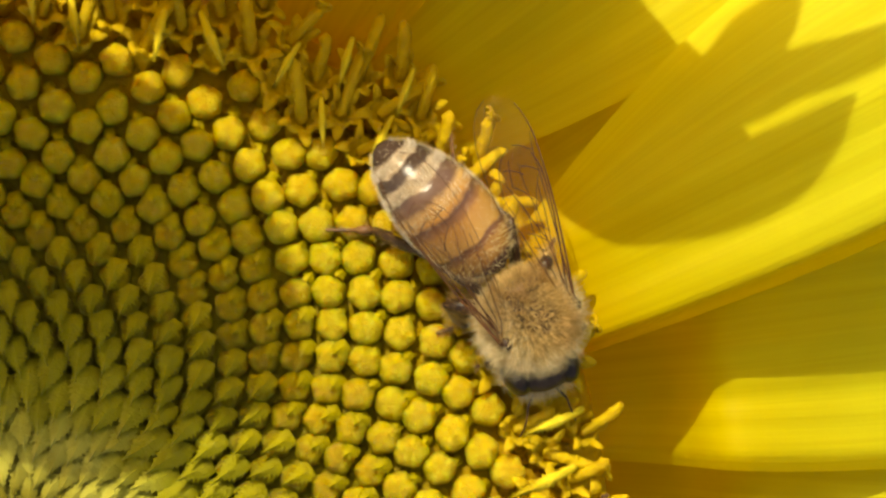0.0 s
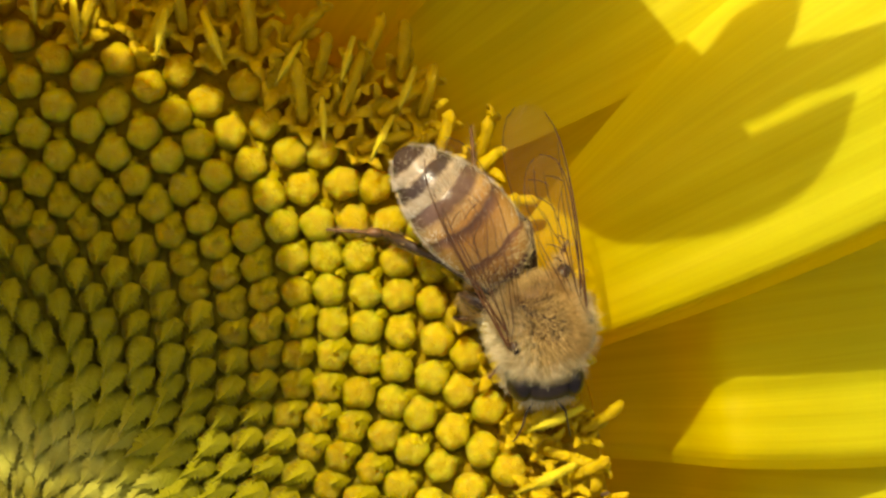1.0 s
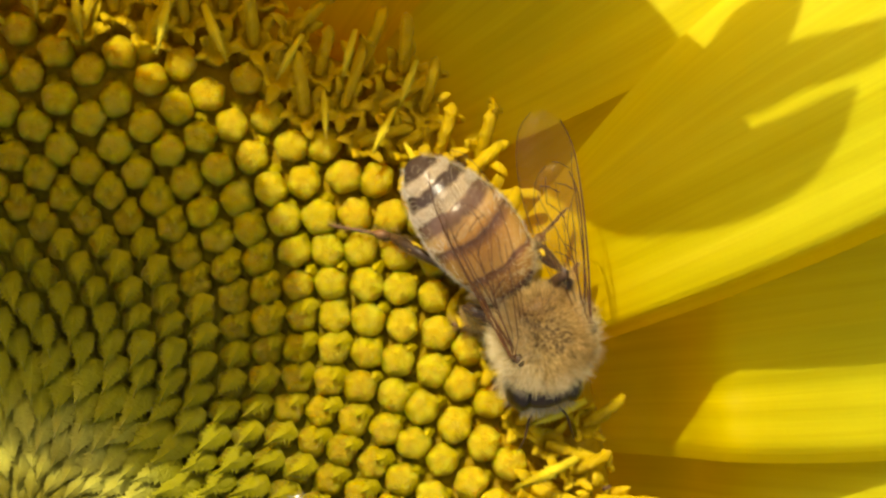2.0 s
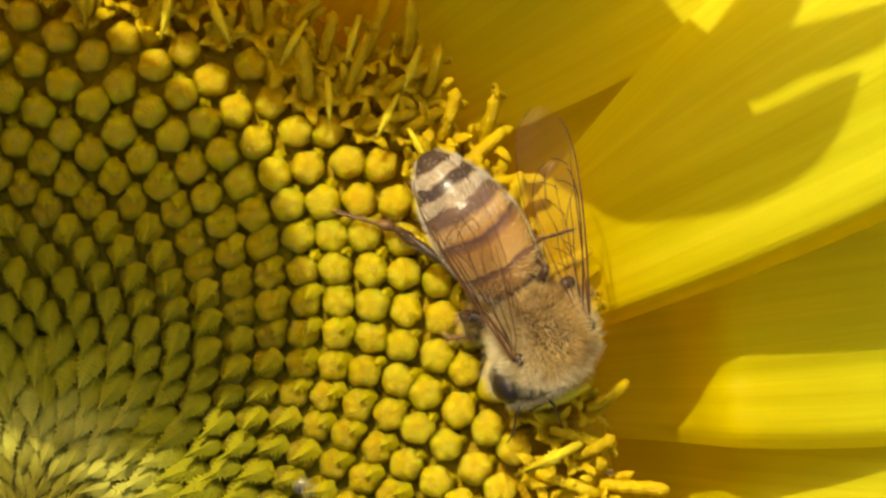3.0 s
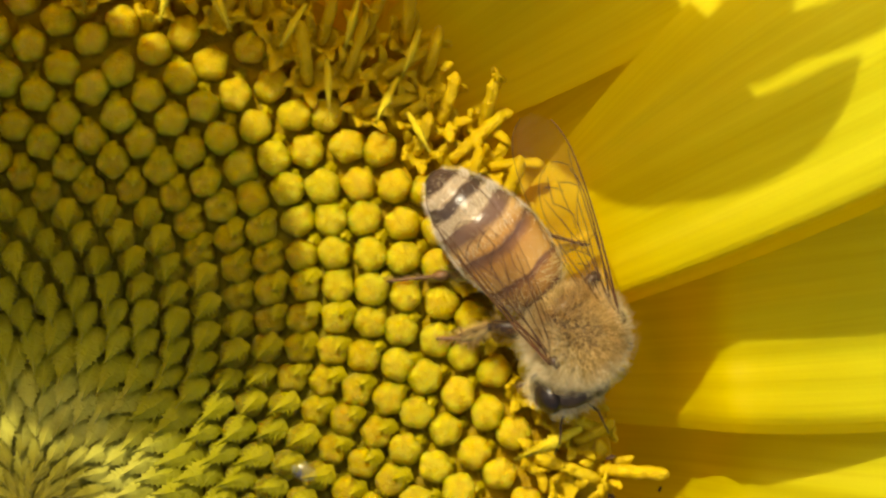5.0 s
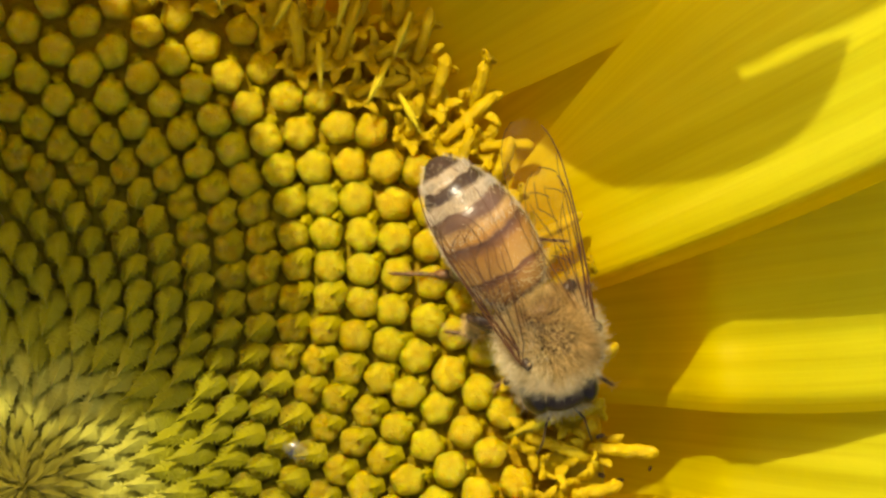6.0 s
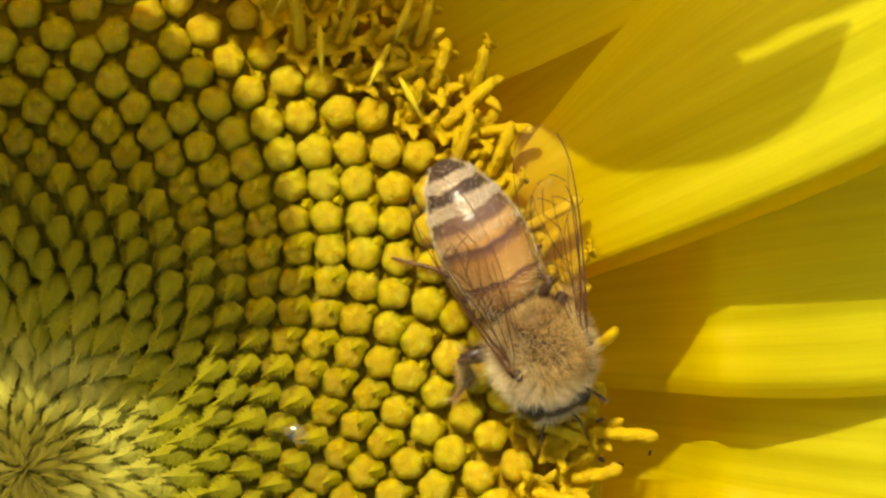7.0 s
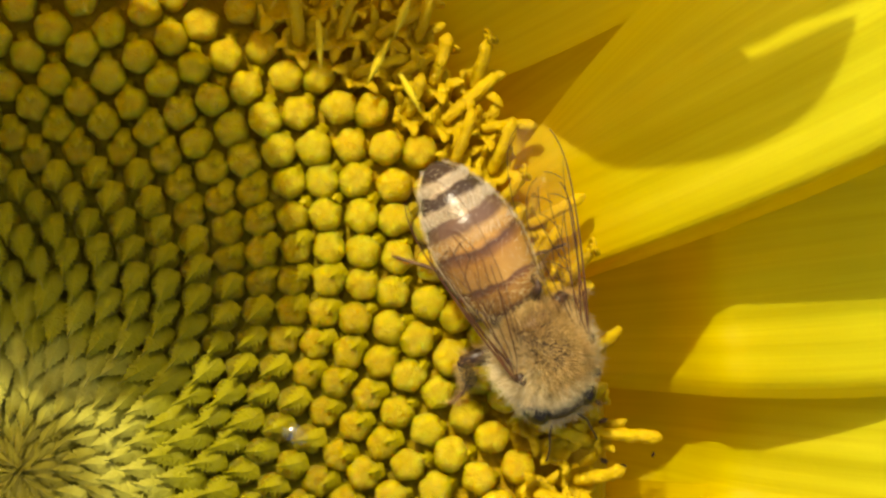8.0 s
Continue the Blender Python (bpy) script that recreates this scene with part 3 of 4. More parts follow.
WHITEFUR = hair_material("white_fur", (0.66, 0.56, 0.40), (0.88, 0.80, 0.64))
POLLEN = plain_material("pollen", (0.85, 0.58, 0.03), 0.8, 0.2, 0.7, 3000.0)
MEMBRANE = wing_material()

bee = tagged(new("honey_bee"), "furry tan honey bee with striped amber abdomen foraging on the sunflower", "bee")


def ellipsoid(bm, centre, radii, seg=28, rings=18, rough=0.0, seed=0.0):
    rows = []
    for j in range(1, rings):
        p = math.pi * j / rings
        row = []
        for i in range(seg):
            w = 2 * math.pi * i / seg
            d = Vector((math.sin(p) * math.cos(w), math.cos(p), math.sin(p) * math.sin(w)))
            k = 1 + rough * noise.noise(d * 2.3 + Vector((seed, 0, 0)))
            row.append([(c + d[a] * r * k) * MM for a, (c, r) in enumerate(zip(centre, radii))])
        rows.append(row)
    lathe(bm, rows)


def fur(name, parent, picks, length, radius, mat, comb, seed, label=""):
    """Many tapered bent hairs from (point, normal) picks, in millimetres."""
    rnd = random.Random(seed)
    verts, faces = [], []
    comb = Vector(comb)
    for p, nrm, k in picks:
        d = (nrm + comb * rnd.uniform(0.5, 1.2) + Vector([rnd.gauss(0, 0.22) for _ in range(3)])).normalized()
        ln = length * k * rnd.uniform(0.6, 1.25)
        a = d.cross(Vector((0.2, 0.3, 0.9))).normalized()
        b = d.cross(a)
        mid = p + d * ln * 0.55
        end = p + d * ln + (comb * 0.35 + Vector([rnd.gauss(0, 0.12) for _ in range(3)])) * ln
        i0 = len(verts)
        for c, r in ((p, radius), (mid, radius * 0.75)):
            for w in (0.0, 2.094, 4.189):
                verts.append((c + (a * math.cos(w) + b * math.sin(w)) * r) * MM)
        verts.append(end * MM)
        for q in range(3):
            r = (q + 1) % 3
            faces.append((i0 + q, i0 + r, i0 + 3 + r, i0 + 3 + q))
            faces.append((i0 + 3 + q, i0 + 3 + r, i0 + 6))
    me = bpy.data.meshes.new(name)
    me.from_pydata([tuple(v) for v in verts], [], faces)
    me.materials.append(mat)
    return part(name, me, None, parent, label)


def on_ellipsoid(centre, radii, count, seed, keep=lambda d: 1.0):
    rnd = random.Random(seed)
    out = []
    while len(out) < count:
        d = Vector([rnd.gauss(0, 1) for _ in range(3)]).normalized()
        k = keep(d)
        if k <= 0 or rnd.random() > min(1, k * 3):
            continue
        p = Vector([c + d[a] * r for a, (c, r) in enumerate(zip(centre, radii))])
        nrm = Vector([d[a] / radii[a] for a in range(3)]).normalized()
        out.append((p, nrm, min(1, k)))
    return out


def thorax():
    bm = bmesh.new()
    ellipsoid(bm, (0, 0, 0), (1.85, 1.85, 1.55), 32, 22, 0.03)
    ob = part("thorax", bm, FELT, bee, "rounded thorax under dense tan fur")
    # the sparse dark spot in the middle of the back
    thin = lambda d: 0.0 if d.y < -0.62 and d.z > 0.2 else (0.45 + 0.55 * min(1.0, (d.x ** 2 + (d.y - 0.08) ** 2) / 0.20) if d.z > 0 else 1.0)
    fur("back_fur", ob, on_ellipsoid((0, 0, 0), (1.83, 1.82, 1.53), 15000, 3, thin), 0.52, 0.011, FUR, (0, 0.25, 0), 4, "dense tan fur")
    side = lambda d: 1.0 if d.x > 0.5 or d.x < -0.66 or d.z < -0.1 or d.y > 0.75 else 0.0
    fur("flank_fur", ob, on_ellipsoid((0, 0, -0.1), (1.85, 1.85, 1.55), 9000, 5, side), 0.80, 0.013, PALEFUR, (0, -0.1, -0.1), 6, "pale cream flank fur")
    bm = bmesh.new()
    ellipsoid(bm, (0, -1.42, 0.58), (0.95, 0.50, 0.66), 20, 12)
    part("scutellum", bm, BACKPLATE, ob, "amber-brown rounded plate behind the back")
    fur("scutellum_fur", ob, on_ellipsoid((0, -1.5, 0.45), (1.2, 0.65, 0.8), 2400, 7, lambda d: 0.8 if d.y < 0.4 else 0), 0.5, 0.011, FUR, (0, -0.5, 0), 8)
    for sx in (-1, 1):
        bm = bmesh.new()
        ellipsoid(bm, (sx * 1.85, 0.30, 0.95), (0.24, 0.32, 0.24), 12, 8, 0.15, sx)
        part("wing_base", bm, LEG, ob, "shiny brown wing base plate")
    return ob


PROFILE = [(0.0, 0.30), (0.03, 0.75), (0.08, 1.35), (0.18, 1.85), (0.32, 2.15), (0.48, 2.24), (0.62, 2.06), (0.75, 1.74), (0.86, 1.32), (0.94, 0.86), (0.985, 0.46), (1.0, 0.08)]


def girth(s):
    for (a, ra), (b, rb) in zip(PROFILE, PROFILE[1:]):
        if s <= b:
            t = (s - a) / (b - a)
            return ra + (rb - ra) * t
    return 0.08


def smooth_girth(s):
    return (girth(max(0, s - 0.03)) + 2 * girth(s) + girth(min(1, s + 0.03))) / 4 if 0.02 < s < 0.97 else girth(s)


def abdomen_point(s, w, grow=0.0):
    r = 0.91 * smooth_girth(s) + grow
    return Vector((r * math.cos(w), -ABDOMEN_LENGTH * s, 0.86 * r * math.sin(w) - 0.35 * s * s))


def abdomen():
    bm = bmesh.new()
    rings = [[abdomen_point(s, 2 * math.pi * k / 36, -0.10) * MM for k in range(36)] for s in (i / 24 for i in range(25))]
    lathe(bm, rings)
    ob = part("abdomen", bm, SHELL, bee, "striped amber, cream and dark brown abdomen")
    cuts = [0.0, 0.245, 0.48, 0.665, 0.835, 0.93, 1.0]
    for i, (a, b) in enumerate(zip(cuts, cuts[1:])):
        bm = bmesh.new()
        rings = []
        for j in range(11):
            s = max(0.0, a - 0.03) + (b - max(0.0, a - 0.03)) * j / 10
            lift = -0.05 + 0.075 * (j / 10) - (0.05 if j == 10 else 0)
            rings.append([abdomen_point(s, 2 * math.pi * k / 44, lift) * MM for k in range(44)])
        lathe(bm, rings, False, i == 5)
        part("tergite", bm, BANDED, ob)
    rnd = random.Random(9)

    def band(a, b, count, top):
        out = []
        for _ in range(count):
            s, w = rnd.uniform(a, b), rnd.uniform(-0.6, math.pi + 0.6)
            p = abdomen_point(s, w)
            nrm = Vector((math.cos(w), 0.1, math.sin(w) * 1.1)).normalized()
            out.append((p, nrm * 0.35 + Vector((0, -0.9, 0)), top))
        return out

    for a, b, c in ((0.675, 0.735, 900), (0.84, 0.885, 600), (0.49, 0.545, 350)):
        fur("hair_band", ob, band(a, b, c, 1.0), 0.22, 0.008, WHITEFUR, (0, -0.4, 0), int(a * 1000), "cream band of short flat hairs")
    fur("down", ob, band(0.10, 0.97, 1000, 1.0), 0.13, 0.005, WHITEFUR, (0, -0.4, 0), 14, "thin pale down")
    edge = []
    for _ in range(1700):
        s = rnd.uniform(0.04, 0.98)
        w = rnd.choice((0, math.pi)) + rnd.gauss(0, 0.30) - 0.25 * rnd.random()
        edge.append((abdomen_point(s, w), Vector((math.cos(w), -0.5, math.sin(w) * 0.6)).normalized(), 1.0))
    fur("side_fur", ob, edge, 0.17, 0.006, WHITEFUR, (0, -0.5, 0), 12, "fine pale fringe")
    fur("front_fur", ob, [(abdomen_point(s, w), Vector((math.cos(w), 0.4, math.sin(w))).normalized(), 1.0)
                          for s, w in ((rnd.uniform(0.03, 0.22), rnd.uniform(-0.4, 3.5)) for _ in range(420))], 0.40, 0.008, PALEFUR, (0, -0.2, 0), 13)
    return ob


def head():
    bm = bmesh.new()
    ellipsoid(bm, (0, 0, -0.25), (1.55, 0.85, 1.45), 28, 18, 0.04, 4.0)
    ob = part("head", bm, SHELL, bee, "dark triangular head with pale face fur")
    for sx in (-1, 1):
        bm = bmesh.new()
        ellipsoid(bm, (sx * 1.12, -0.05, -0.12), (0.62, 0.86, 1.22), 20, 14)
        part("compound_eye", bm, EYE, ob, "glossy black-brown compound eye")
        # feelers: a scape up from the face, then the long jointed end forwards and down
        bm = bmesh.new()
        a = Vector((sx * 0.35, 0.75, 0.05))
        b = a + Vector((sx * 0.55, 0.75, 0.30))
        tube(bm, [a * MM, (a + (b - a) * 0.5) * MM, b * MM], [0.06 * MM, 0.055 * MM, 0.06 * MM], 8)
        path, rad = [], []
        for i in range(21):
            s = i / 20
            path.append((b + Vector((sx * (0.30 * s + 0.1 * s * s), 1.7 * s, 0.20 * s - 0.7 * s * s))) * MM)
            rad.append((0.044 + (0.008 if i % 2 else 0)) * (1.0 if s < 0.95 else 0.6) * MM)
        tube(bm, path, rad, 8)
        part("antenna", bm, LEG, ob, "jointed dark brown antenna")
    bm = bmesh.new()
    ellipsoid(bm, (0, 0.75, -0.85), (0.55, 0.35, 0.5), 14, 10)
    part("mouthparts", bm, LEG, ob, "brown mouthparts pushed into a floret")
    fur("face_fur", ob, on_ellipsoid((0, 0, -0.25), (1.5, 0.85, 1.4), 1300, 21, lambda d: 1.0 if d.y > 0.45 and abs(d.x) < 0.7 and d.z < 0.6 else 0), 0.5, 0.012, PALEFUR, (0, 0.3, 0), 22, "pale fluffy face fur")
    fur("crown_fur", ob, on_ellipsoid((0, -0.3, -0.2), (1.5, 0.75, 1.42), 420, 23, lambda d: 0.8 if d.y < -0.2 and d.z > 0.1 else 0), 0.36, 0.010, FUR, (0, -0.1, 0.3), 24)
    fur("cheek_fur", ob, on_ellipsoid((0, -0.1, -0.4), (1.75, 0.85, 1.3), 450, 25, lambda d: 1.0 if abs(d.x) > 0.7 and d.z < 0.35 else 0), 0.40, 0.011, PALEFUR, (0, 0.2, -0.2), 26)
    return ob


def wing(name, length, depth, sx, lines, cross, notch, sweep):
    """A clear wing: it runs along -y from its hinge, the leading edge on the outer side (sx)."""
    bm = bmesh.new()

    def chord(s):
        full = depth * (0.22 + 0.78 * math.sin(min(1, s / 0.72) * math.pi / 2)) * min(1, s / 0.10 + 0.15)
        if s > 0.70:
            full *= math.sqrt(max(0.0, 1 - ((s - 0.70) / 0.30) ** 2.4)) * 0.99 + 0.01
        return full

    def lead(s):
        body = 0.10 + 0.26 * math.sin(s * math.pi * 0.9) * sweep
        return body - (0.42 * (depth - chord(s)) if s > 0.70 else 0.0)

    def trail(s):
        return lead(s) - chord(s) - 0.1 + notch * math.exp(-((s - 0.55) / 0.08) ** 2)

    def point(s, v):
        """s along the wing, v from the leading (0) to the trailing edge (1)."""
        x = lead(s) + (trail(s) - lead(s)) * v
        z = 0.10 * math.sin(v * 9 + s * 3) * (0.4 + 0.6 * s) + 0.22 * math.sin(s * 2.6) - 0.05 * v
        return Vector((sx * x, -length * s, z))

    rows = [[point(s, v / 10) * MM for v in range(11)] for s in (i / 30 for i in range(31))]
    sheet(bm, rows)
    ob = part(name, bm, MEMBRANE, bee, "clear amber-tinted wing membrane")
    bm = bmesh.new()
    edge = [point(i / 24 * 0.985, 0.005) * MM for i in range(24)]
    tube(bm, edge, [(0.055 - 0.0013 * i) * MM for i in range(24)], 6)
    for (s0, v0, s1, v1), r in lines:
        n = 12
        tube(bm, [point(s0 + (s1 - s0) * i / n, v0 + (v1 - v0) * i / n + 0.03 * math.sin(math.pi * i / n)) * MM for i in range(n + 1)],
             [(0.68 * r * (1 - 0.4 * i / n)) * MM for i in range(n + 1)], 5)
    for s0, v0, s1, v1 in cross:
        n = 5
        tube(bm, [point(s0 + (s1 - s0) * i / n + 0.01 * math.sin(3 * i / n), v0 + (v1 - v0) * i / n) * MM for i in range(n + 1)], [0.022 * MM] * (n + 1), 5)
    tube(bm, [point(0.12 + i / 24 * 0.87, 0.995) * MM for i in range(25)], [0.016 * MM] * 25, 5)
    part("vein_network", bm, VEIN, ob, "fine dark brown wing veins")
    return ob


FORE_LINES = [((0.0, 0.05, 0.62, 0.10), 0.060), ((0.0, 0.25, 0.45, 0.34), 0.055), ((0.0, 0.6, 0.50, 0.88), 0.045), ((0.45, 0.34, 0.68, 0.40), 0.032),
              ((0.30, 0.32, 0.62, 0.74), 0.032), ((0.62, 0.10, 0.80, 0.05), 0.035), ((0.45, 0.34, 0.62, 0.10), 0.032)]
FORE_CROSS = [(0.50, 0.33, 0.58, 0.62), (0.62, 0.36, 0.66, 0.68), (0.72, 0.13, 0.76, 0.40), (0.30, 0.31, 0.36, 0.70), (0.62, 0.10, 0.66, 0.37), (0.58, 0.62, 0.70, 0.55)]
HIND_LINES = [((0.0, 0.2, 0.75, 0.18), 0.045), ((0.05, 0.4, 0.65, 0.7), 0.034), ((0.3, 0.42, 0.62, 0.45), 0.028)]
HIND_CROSS = [(0.42, 0.18, 0.48, 0.5), (0.3, 0.45, 0.34, 0.75)]


def limb(name, length, radii, mat, sides=9, hairs=0, seed=0, flat=1.0):
    """One leg segment along +y from its joint."""
    bm = bmesh.new()
    k = len(radii) - 1
    rings = []
    for i, r in enumerate(radii):
        y = length * i / k
        rings.append([(r * flat * math.cos(w) * MM, y * MM, r * math.sin(w) * MM) for w in (2 * math.pi * q / sides for q in range(sides))])
    lathe(bm, rings)
    ob = part(name, bm, mat, bee)
    if hairs:
        rnd = random.Random(seed)
        picks = []
        for _ in range(hairs):
            s, w = rnd.random(), rnd.uniform(0, 6.283)
            r = radii[min(k, int(s * k))]
            picks.append((Vector((r * flat * math.cos(w), s * length, r * math.sin(w))), Vector((math.cos(w), 0.4, math.sin(w))), 1.0))
        fur("leg_hair", ob, picks, 0.42 if name.startswith("middle") else 0.26, 0.007, FUR, (0, 0.4, 0), seed)
    return ob


# hind, middle and front legs: segment lengths, place of the hip; the bee's right is +x
LEGS = [("hind", (3.1, 3.4, 2.9), (0.7, -1.6, -1.2)), ("middle", (2.2, 2.7, 1.3), (0.9, -0.9, -1.15)), ("front", (1.8, 1.8, 2.0), (0.7, 0.95, -1.2))]
limbs = {}


def legs():
    for i, (kind, (f, t, e), hip) in enumerate(LEGS):
        for sx in (1, -1):
            thick = {"hind": 0.9, "middle": 1.15, "front": 1.0}[kind]
            wide = 1.35 if kind == "hind" else 1.0
            a = limb(kind + "_femur", f, [v * thick * (1.25 if kind == "middle" else 1.0) for v in (0.22, 0.34, 0.37, 0.31, 0.23)], LEG, 9, 320 if kind == "middle" else 60, 60 + i, 0.8)
            b = limb(kind + "_tibia", t, [v * thick for v in (0.17, 0.22, 0.27 * wide, 0.32 * wide, 0.26)], LEG, 9, 420 if kind == "middle" else 90, 70 + i, 0.75)
            c = limb(kind + "_tarsus", e, [v * thick for v in (0.22, 0.27 * wide, 0.27 * wide, 0.15, 0.13, 0.15, 0.11, 0.14, 0.10, 0.12, 0.05)], TARSUS, 8, 110, 80 + i, 0.7)
            limbs[kind, sx] = (a, b, c)
    # pollen load on the hind legs
    for sx in (1, -1):
        bm = bmesh.new()
        ellipsoid(bm, (0.12 * sx, 2.1, 0.12), (0.17, 0.42, 0.15), 12, 10, 0.35, sx * 3.0)
        part("pollen_load", bm, POLLEN, limbs["hind", sx][1], "lumpy yellow pollen load")


thorax()
belly, skull = abdomen(), head()
wings = {}
for sx in (1, -1):
    wings["fore", sx] = wing("forewing", 9.7, 2.55, sx, FORE_LINES, FORE_CROSS, 0.0, 1.0)
    wings["hind", sx] = wing("hindwing", 6.8, 1.9, sx, HIND_LINES, HIND_CROSS, 0.25, 0.6)
legs()


# ---- small loose things ----
def droplet(x, y, r):
    m, n, l, g = material("clear_nectar", 0.04, 0.5)
    clear, gloss, mx = n.new("ShaderNodeBsdfTransparent"), n.new("ShaderNodeBsdfGlossy"), n.new("ShaderNodeMixShader")
    clear.inputs[0].default_value = (0.99, 0.97, 0.90, 1)
    gloss.inputs["Roughness"].default_value, mx.inputs[0].default_value = 0.10, 0.10
    for a, c in ((clear.outputs[0], mx.inputs[1]), (gloss.outputs[0], mx.inputs[2]), (mx.outputs[0], n["Material Output"].inputs["Surface"])):
        l.new(a, c)
    bm = bmesh.new()
    ellipsoid(bm, (0, 0, 0), (0.75, 0.52, 0.42), 24, 16, 0.05, 2.0)
    ob = new("nectar_droplet", finish("nectar_droplet", bm, m))
    ob.matrix_world = pose(x * MM, y * MM, (crown(r) + 0.42) * MM, 0, 0, -28)
    tagged(ob, "clear shiny nectar droplet resting on the florets", "droplet")


def crumb(x, y, z, size, turn, seed):
    bm = bmesh.new()
    ellipsoid(bm, (0, 0, 0), (0.21 * size, 0.10 * size, 0.08 * size), 12, 8, 0.6, seed)
    ob = new("crumb", finish("crumb", bm, CRUMB))
    ob.matrix_world = pose(x * MM, y * MM, z * MM, 0, 0, turn)
    tagged(ob, "tiny dark brown plant crumb on the flower rim", "debris", "crumbs on the rim")


CRUMB = plain_material("dark_crumb", (0.15, 0.075, 0.025), 0.8, 0.2, 0.4, 2500.0)
droplet(12.28, 1.72, 12.4)
for x, y, z, size, turn, seed in ((25.84, 2.32, -0.58, 1.0, 20, 1.0), (28.52, 0.37, -13.28, 0.7, 70, 2.0), (27.05, -0.18, -13.22, 1.1, 5, 3.0), (25.95, 0.42, -4.46, 1.2, -15, 4.0)):
    crumb(x, y, z, size, turn, seed)


# ---- movement ----
# seconds; the thorax' x, y (mm) and heading; the abdomen's heading; the head's offset and heading; how far the right and left wings are spread
BODY = [
    (0, 22.52, 10.17, -60, -44, 0.40, 2.75, -74, 3, -13),
    (0.5, 22.16, 10.29, -65, -47, 0.35, 2.95, -82, -5, -15),
    (1, 22.97, 9.77, -68, -44, 0.40, 2.80, -84, -1, -10),
    (1.5, 23.14, 9.32, -67, -45, 0.40, 2.75, -80, -4, -14),
    (3, 22.85, 8.40, -64, -54, 1.30, 1.95, -75, 0, -18),
    (3.5, 23.10, 8.40, -62, -53, 1.45, 1.80, -75, -1, -21),
    (4, 23.20, 8.40, -60, -52, 1.45, 1.85, -73, -2, -20),
    (5.5, 24.59, 7.32, -56, -44, 1.16, 2.52, -69, 1, -12),
    (6, 23.59, 6.63, -62, -55, 0.35, 2.70, -76, -1, -13),
    (6.5, 23.75, 5.32, -63, -59, -0.05, 2.50, -70, 1, -18),
    (7, 23.20, 5.40, -63, -61, 0.0, 2.50, -71, 0, -19),
    (7.5, 23.35, 5.30, -61, -60, 0.15, 2.50, -69, -1, -19),
    (8, 23.20, 5.32, -59, -59, 0.05, 2.50, -66, -2, -21),
]
# how far the abdomen is stretched out behind: seconds, millimetres
STRETCH = [(0, 0.6), (1.5, 0.4), (3, 0.0), (8, 0.0)]
# where each foot stands: seconds, x, y (mm)
FEET = {
    ('hind', 1): [ (0, 12.78, 14.08), (4, 12.78, 14.08), (4.5, 14.12, 12.25), (5.2, 16.38, 9.58), (8, 16.55, 9.55) ],
    ('middle', 1): [ (0, 18.38, 9.50), (0.5, 18.38, 10.12), (1, 19.00, 10.12), (1.5, 19.05, 10.05), (3, 18.55, 8.25), (3.5, 18.30, 8.00), (4, 18.30, 7.95), (5.5, 18.05, 7.45), (6, 18.88, 7.00), (6.5, 19.68, 5.05), (7, 19.20, 3.12), (8, 19.23, 3.05) ],
    ('front', 1): [ (0, 20.08, 8.00), (1, 20.58, 7.38), (1.5, 20.75, 6.75), (3.5, 21.00, 5.98), (5.5, 21.83, 5.33), (6, 21.05, 4.48), (6.5, 21.38, 3.70), (8, 21.43, 3.30) ],
    ('hind', -1): [ (0, 19.00, 18.55), (0.5, 19.20, 18.55), (1, 19.88, 18.60), (1.5, 24.00, 15.25), (3, 24.20, 13.10), (3.5, 24.20, 13.10), (5.5, 24.83, 11.45), (6, 24.33, 11.00), (6.5, 24.50, 10.00), (7, 23.95, 10.55), (8, 24.15, 10.08) ],
    ('middle', -1): [ (0, 23.62, 13.75), (1, 24.12, 13.50), (1.5, 24.38, 13.00), (3, 25.12, 10.25), (4, 25.18, 10.38), (5.5, 26.00, 9.25), (6, 25.50, 9.12), (6.5, 25.68, 8.38), (7, 24.93, 8.38), (8, 25.18, 8.12) ],
    ('front', -1): [ (0, 25.00, 9.25), (0.5, 24.68, 9.05), (1, 25.25, 8.88), (3.5, 25.43, 7.75), (5.5, 26.62, 5.88), (6.5, 26.25, 3.25), (8, 25.75, 3.00) ],
}


def glide(rows, t):
    """A smooth curve through rows (t, values...) at time t."""
    ts = [r[0] for r in rows]
    if t <= ts[0]:
        return rows[0][1:]
    if t >= ts[-1]:
        return rows[-1][1:]
    i = max(k for k in range(len(ts)) if ts[k] <= t)
    a, b = rows[i], rows[min(i + 1, len(rows) - 1)]
    h = b[0] - a[0]
    s = (t - a[0]) / h
    out = []
    for k in range(1, len(a)):
        def slope(j):
            if j <= 0 or j >= len(rows) - 1:
                return 0.0
            return (rows[j + 1][k] - rows[j - 1][k]) / (rows[j + 1][0] - rows[j - 1][0])
        m0, m1 = slope(i) * h, slope(i + 1) * h
        out.append((2 * s ** 3 - 3 * s * s + 1) * a[k] + (s ** 3 - 2 * s * s + s) * m0 + (3 * s * s - 2 * s ** 3) * b[k] + (s ** 3 - s * s) * m1)
    return out


def between(rows, t):
    """A foot stands still, then steps: eased from row to row."""
    for a, b in zip(rows, rows[1:]):
        if t <= b[0]:
            s = (t - a[0]) / (b[0] - a[0])
            s = s * s * (3 - 2 * s)
            return a[1] + (b[1] - a[1]) * s, a[2] + (b[2] - a[2]) * s
    return rows[-1][1:]


def bone(a, b, up):
    """The pose of a leg segment from joint a to joint b, in metres."""
    y = (b - a).normalized()
    x = y.cross(up).normalized()
    z = x.cross(y)
    m = Matrix((x, y, z)).transposed().to_4x4()
    return Matrix.Translation(a) @ m


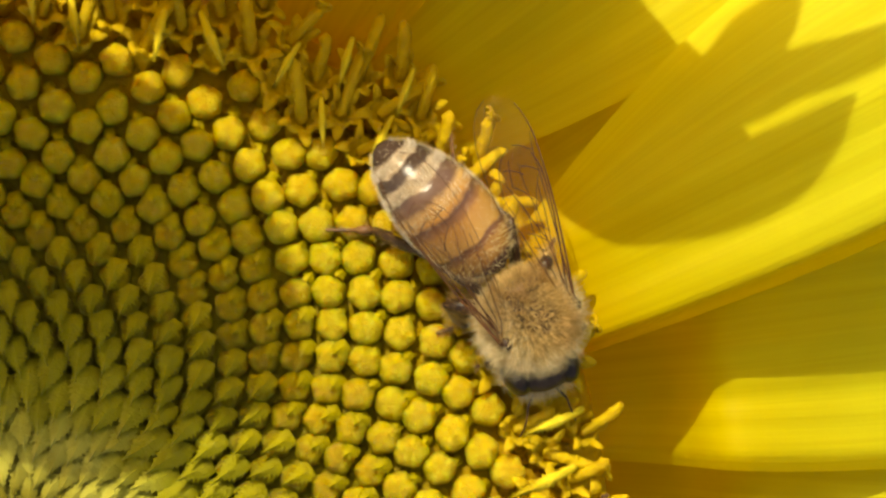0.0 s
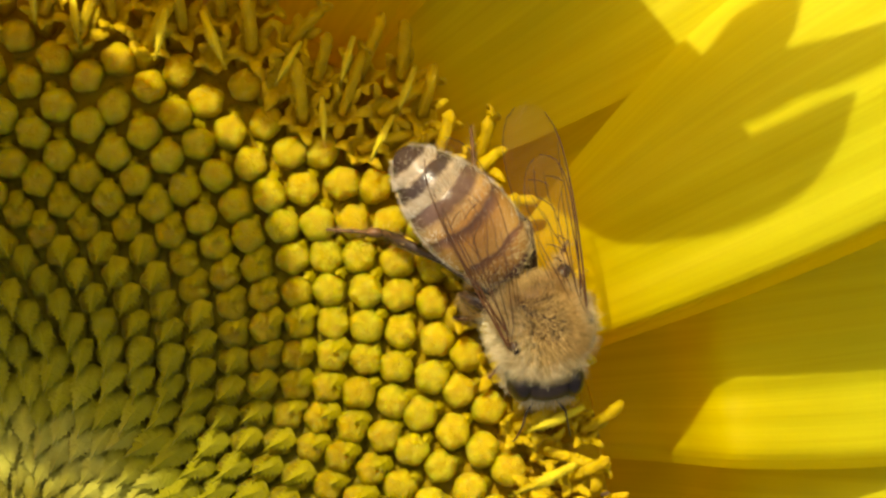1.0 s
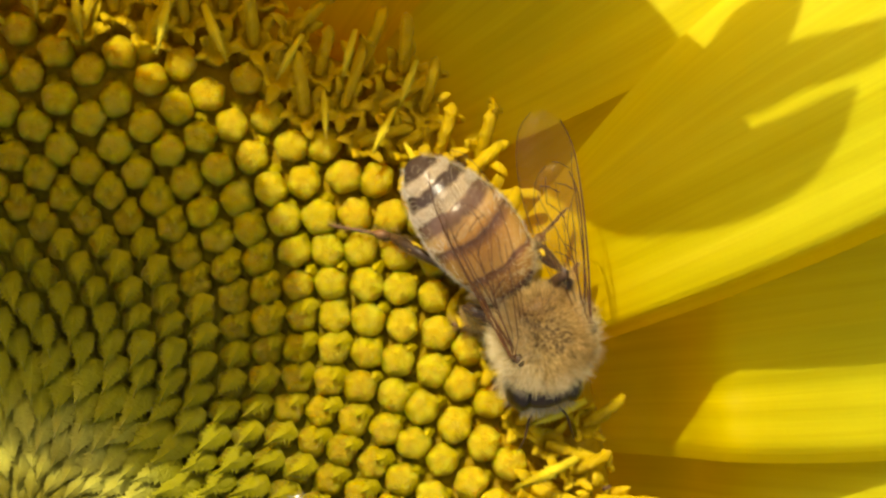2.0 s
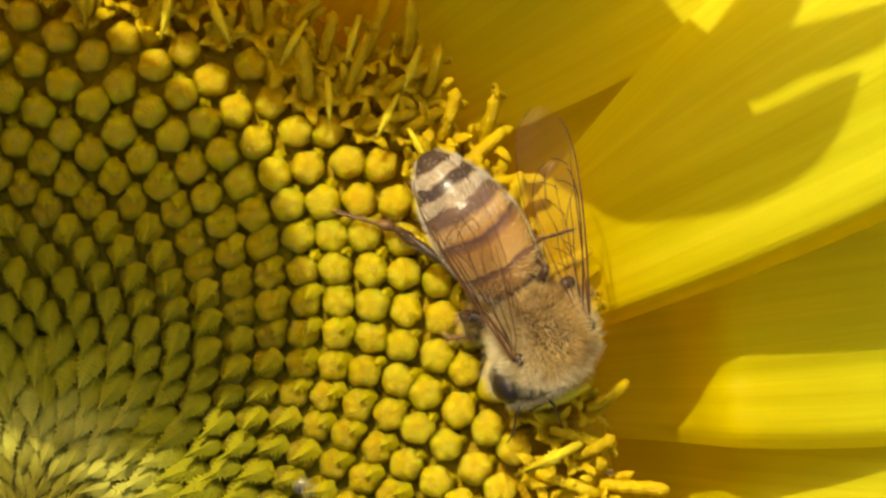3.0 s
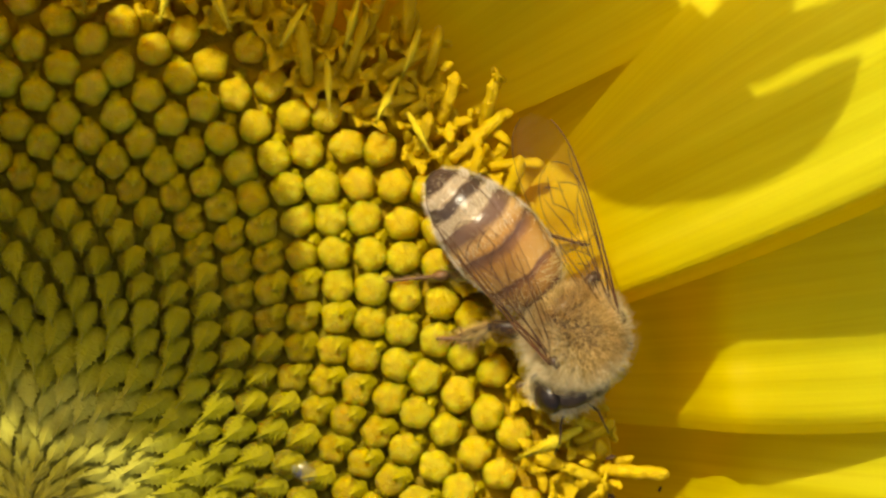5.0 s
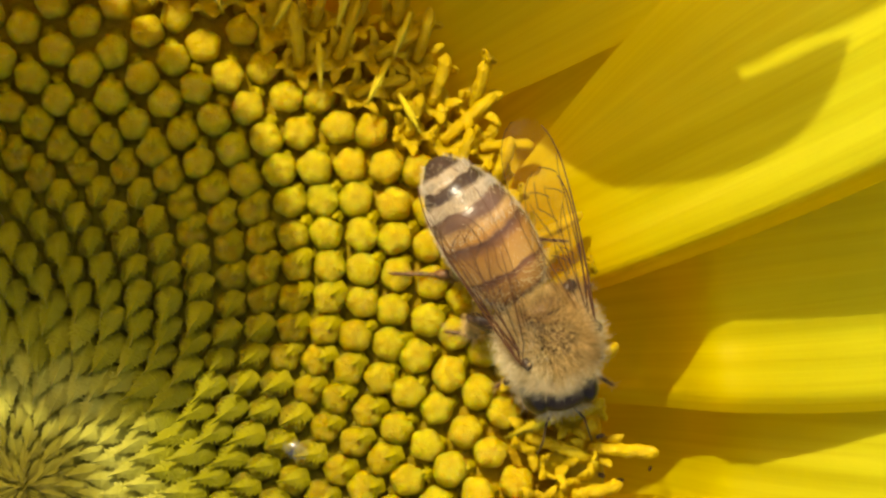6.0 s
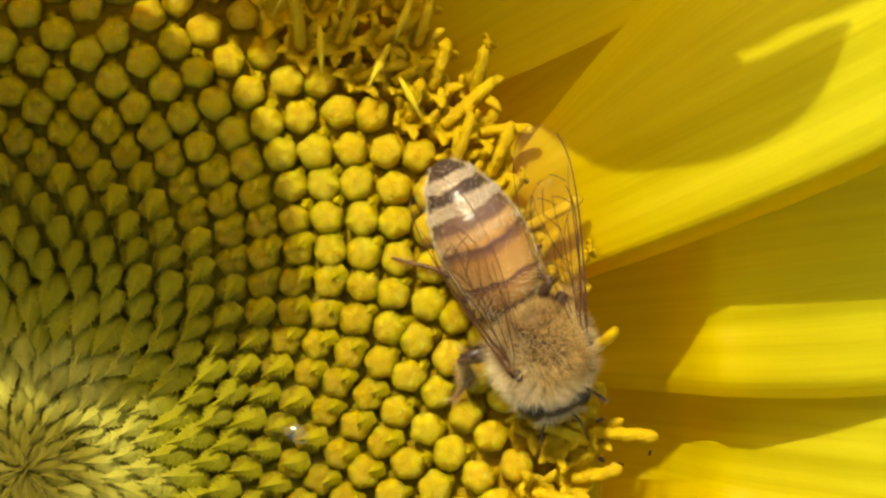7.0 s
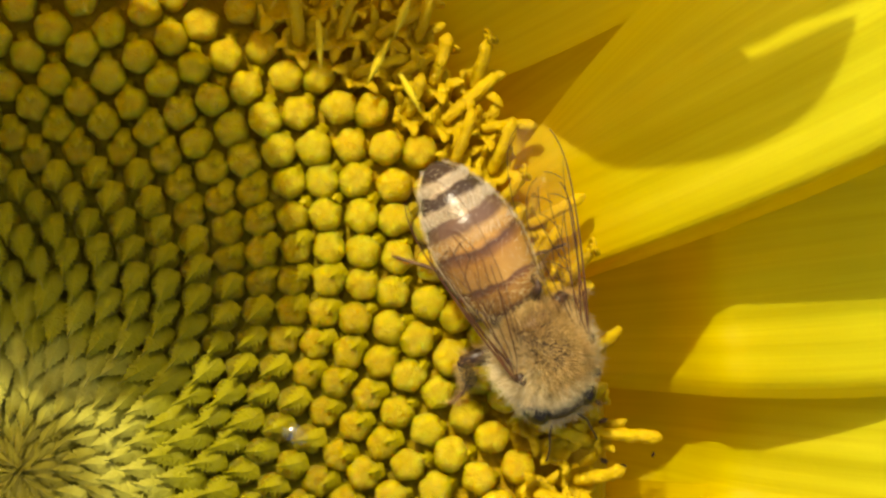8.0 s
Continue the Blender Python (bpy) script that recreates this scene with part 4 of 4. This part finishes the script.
def leg_poses(root, hip, lengths, foot, sx):
    f, t, e = (v * MM for v in lengths)
    c = Vector((hip[0] * sx, hip[1], hip[2])) * MM
    goal = root.inverted() @ foot
    flat = Vector((c.x - goal.x, c.y - goal.y, 0))
    flat = flat.normalized() if flat.length > 1e-5 else Vector((-sx, 0, 0))
    near = 0.0
    if hip[1] < -1:
        # with the foot close in, the hind ankle lies behind it and outside the body
        near = min(1.0, max(0.0, 2 - 1.25 * math.hypot(c.x - goal.x, c.y - goal.y) / e))
        flat = (flat + Vector((-0.20 * sx, -0.35, 0)) * (1 - near)).normalized()
        flat = flat.lerp(Vector((-0.40 * sx, -1, 0)), near).normalized()
    ankle = goal + (flat * 0.92 + Vector((0, 0, 0.38 - 0.25 * near))) * e
    d = ankle - c
    reach = min(max(d.length, abs(f - t) + 0.0003), (f + t) * 0.985)
    d.normalize()
    ankle = c + d * reach
    along = (f * f - t * t + reach * reach) / (2 * reach)
    high = math.sqrt(max(f * f - along * along, 0))
    # knees bend upwards, those of the hind legs backwards when the foot is close in
    up = Vector((0.35 * sx, -0.5 if hip[1] < 0 else 0.0, 1)).lerp(Vector((-0.4 * sx, -0.6, -0.8)), near)
    up = (up - d * up.dot(d)).normalized()
    knee = c + d * along + up * high
    way = (goal - ankle).normalized()
    return bone(c, knee, up), bone(knee, ankle, up), bone(ankle, ankle + way * e, Vector((0, 0, 1)))


def motions():
    times = [i * 0.25 for i in range(33)]
    tracks = {}
    for t in times:
        x, y, yaw, rear, hx, hy, face, right, left = glide(BODY, t)
        root = pose(x * MM, y * MM, LIFT * MM, -4, ROLL, yaw - 90)
        tracks.setdefault(bee, []).append((t, root))
        tracks.setdefault(belly, []).append((t, pose(0, (-1.9 - glide(STRETCH, t)[0]) * MM, -0.25 * MM, 2, 6, rear - yaw)))
        tracks.setdefault(skull, []).append((t, pose(hx * 0.8 * MM, (hy - 0.50) * MM, -1.15 * MM, -34, 8, face - yaw)))
        for sx, spread in ((1, right), (-1, left)):
            tracks.setdefault(wings["fore", sx], []).append((t, pose((2.05 if sx > 0 else -1.65) * MM, 0.25 * MM, 1.10 * MM, -5, 14 if sx > 0 else 10, spread + (7 if sx > 0 else 0))))
            tracks.setdefault(wings["hind", sx], []).append((t, pose((1.8 if sx > 0 else -1.6) * MM, -0.25 * MM, 0.95 * MM, -4, 14 if sx > 0 else 10, spread + (11 if sx > 0 else -3))))
        for kind, lengths, hip in LEGS:
            for sx in (1, -1):
                fx, fy = between(FEET[kind, sx], t)
                foot = Vector((fx, fy, crown(min(math.hypot(fx, fy), 24.0)) + 0.1)) * MM
                for ob, m in zip(limbs[kind, sx], leg_poses(root, hip, lengths, foot, sx)):
                    tracks.setdefault(ob, []).append((t, m))
    for ob, rows in tracks.items():
        walk(ob, rows)


LIFT, ROLL = 3.3, -19
motions()
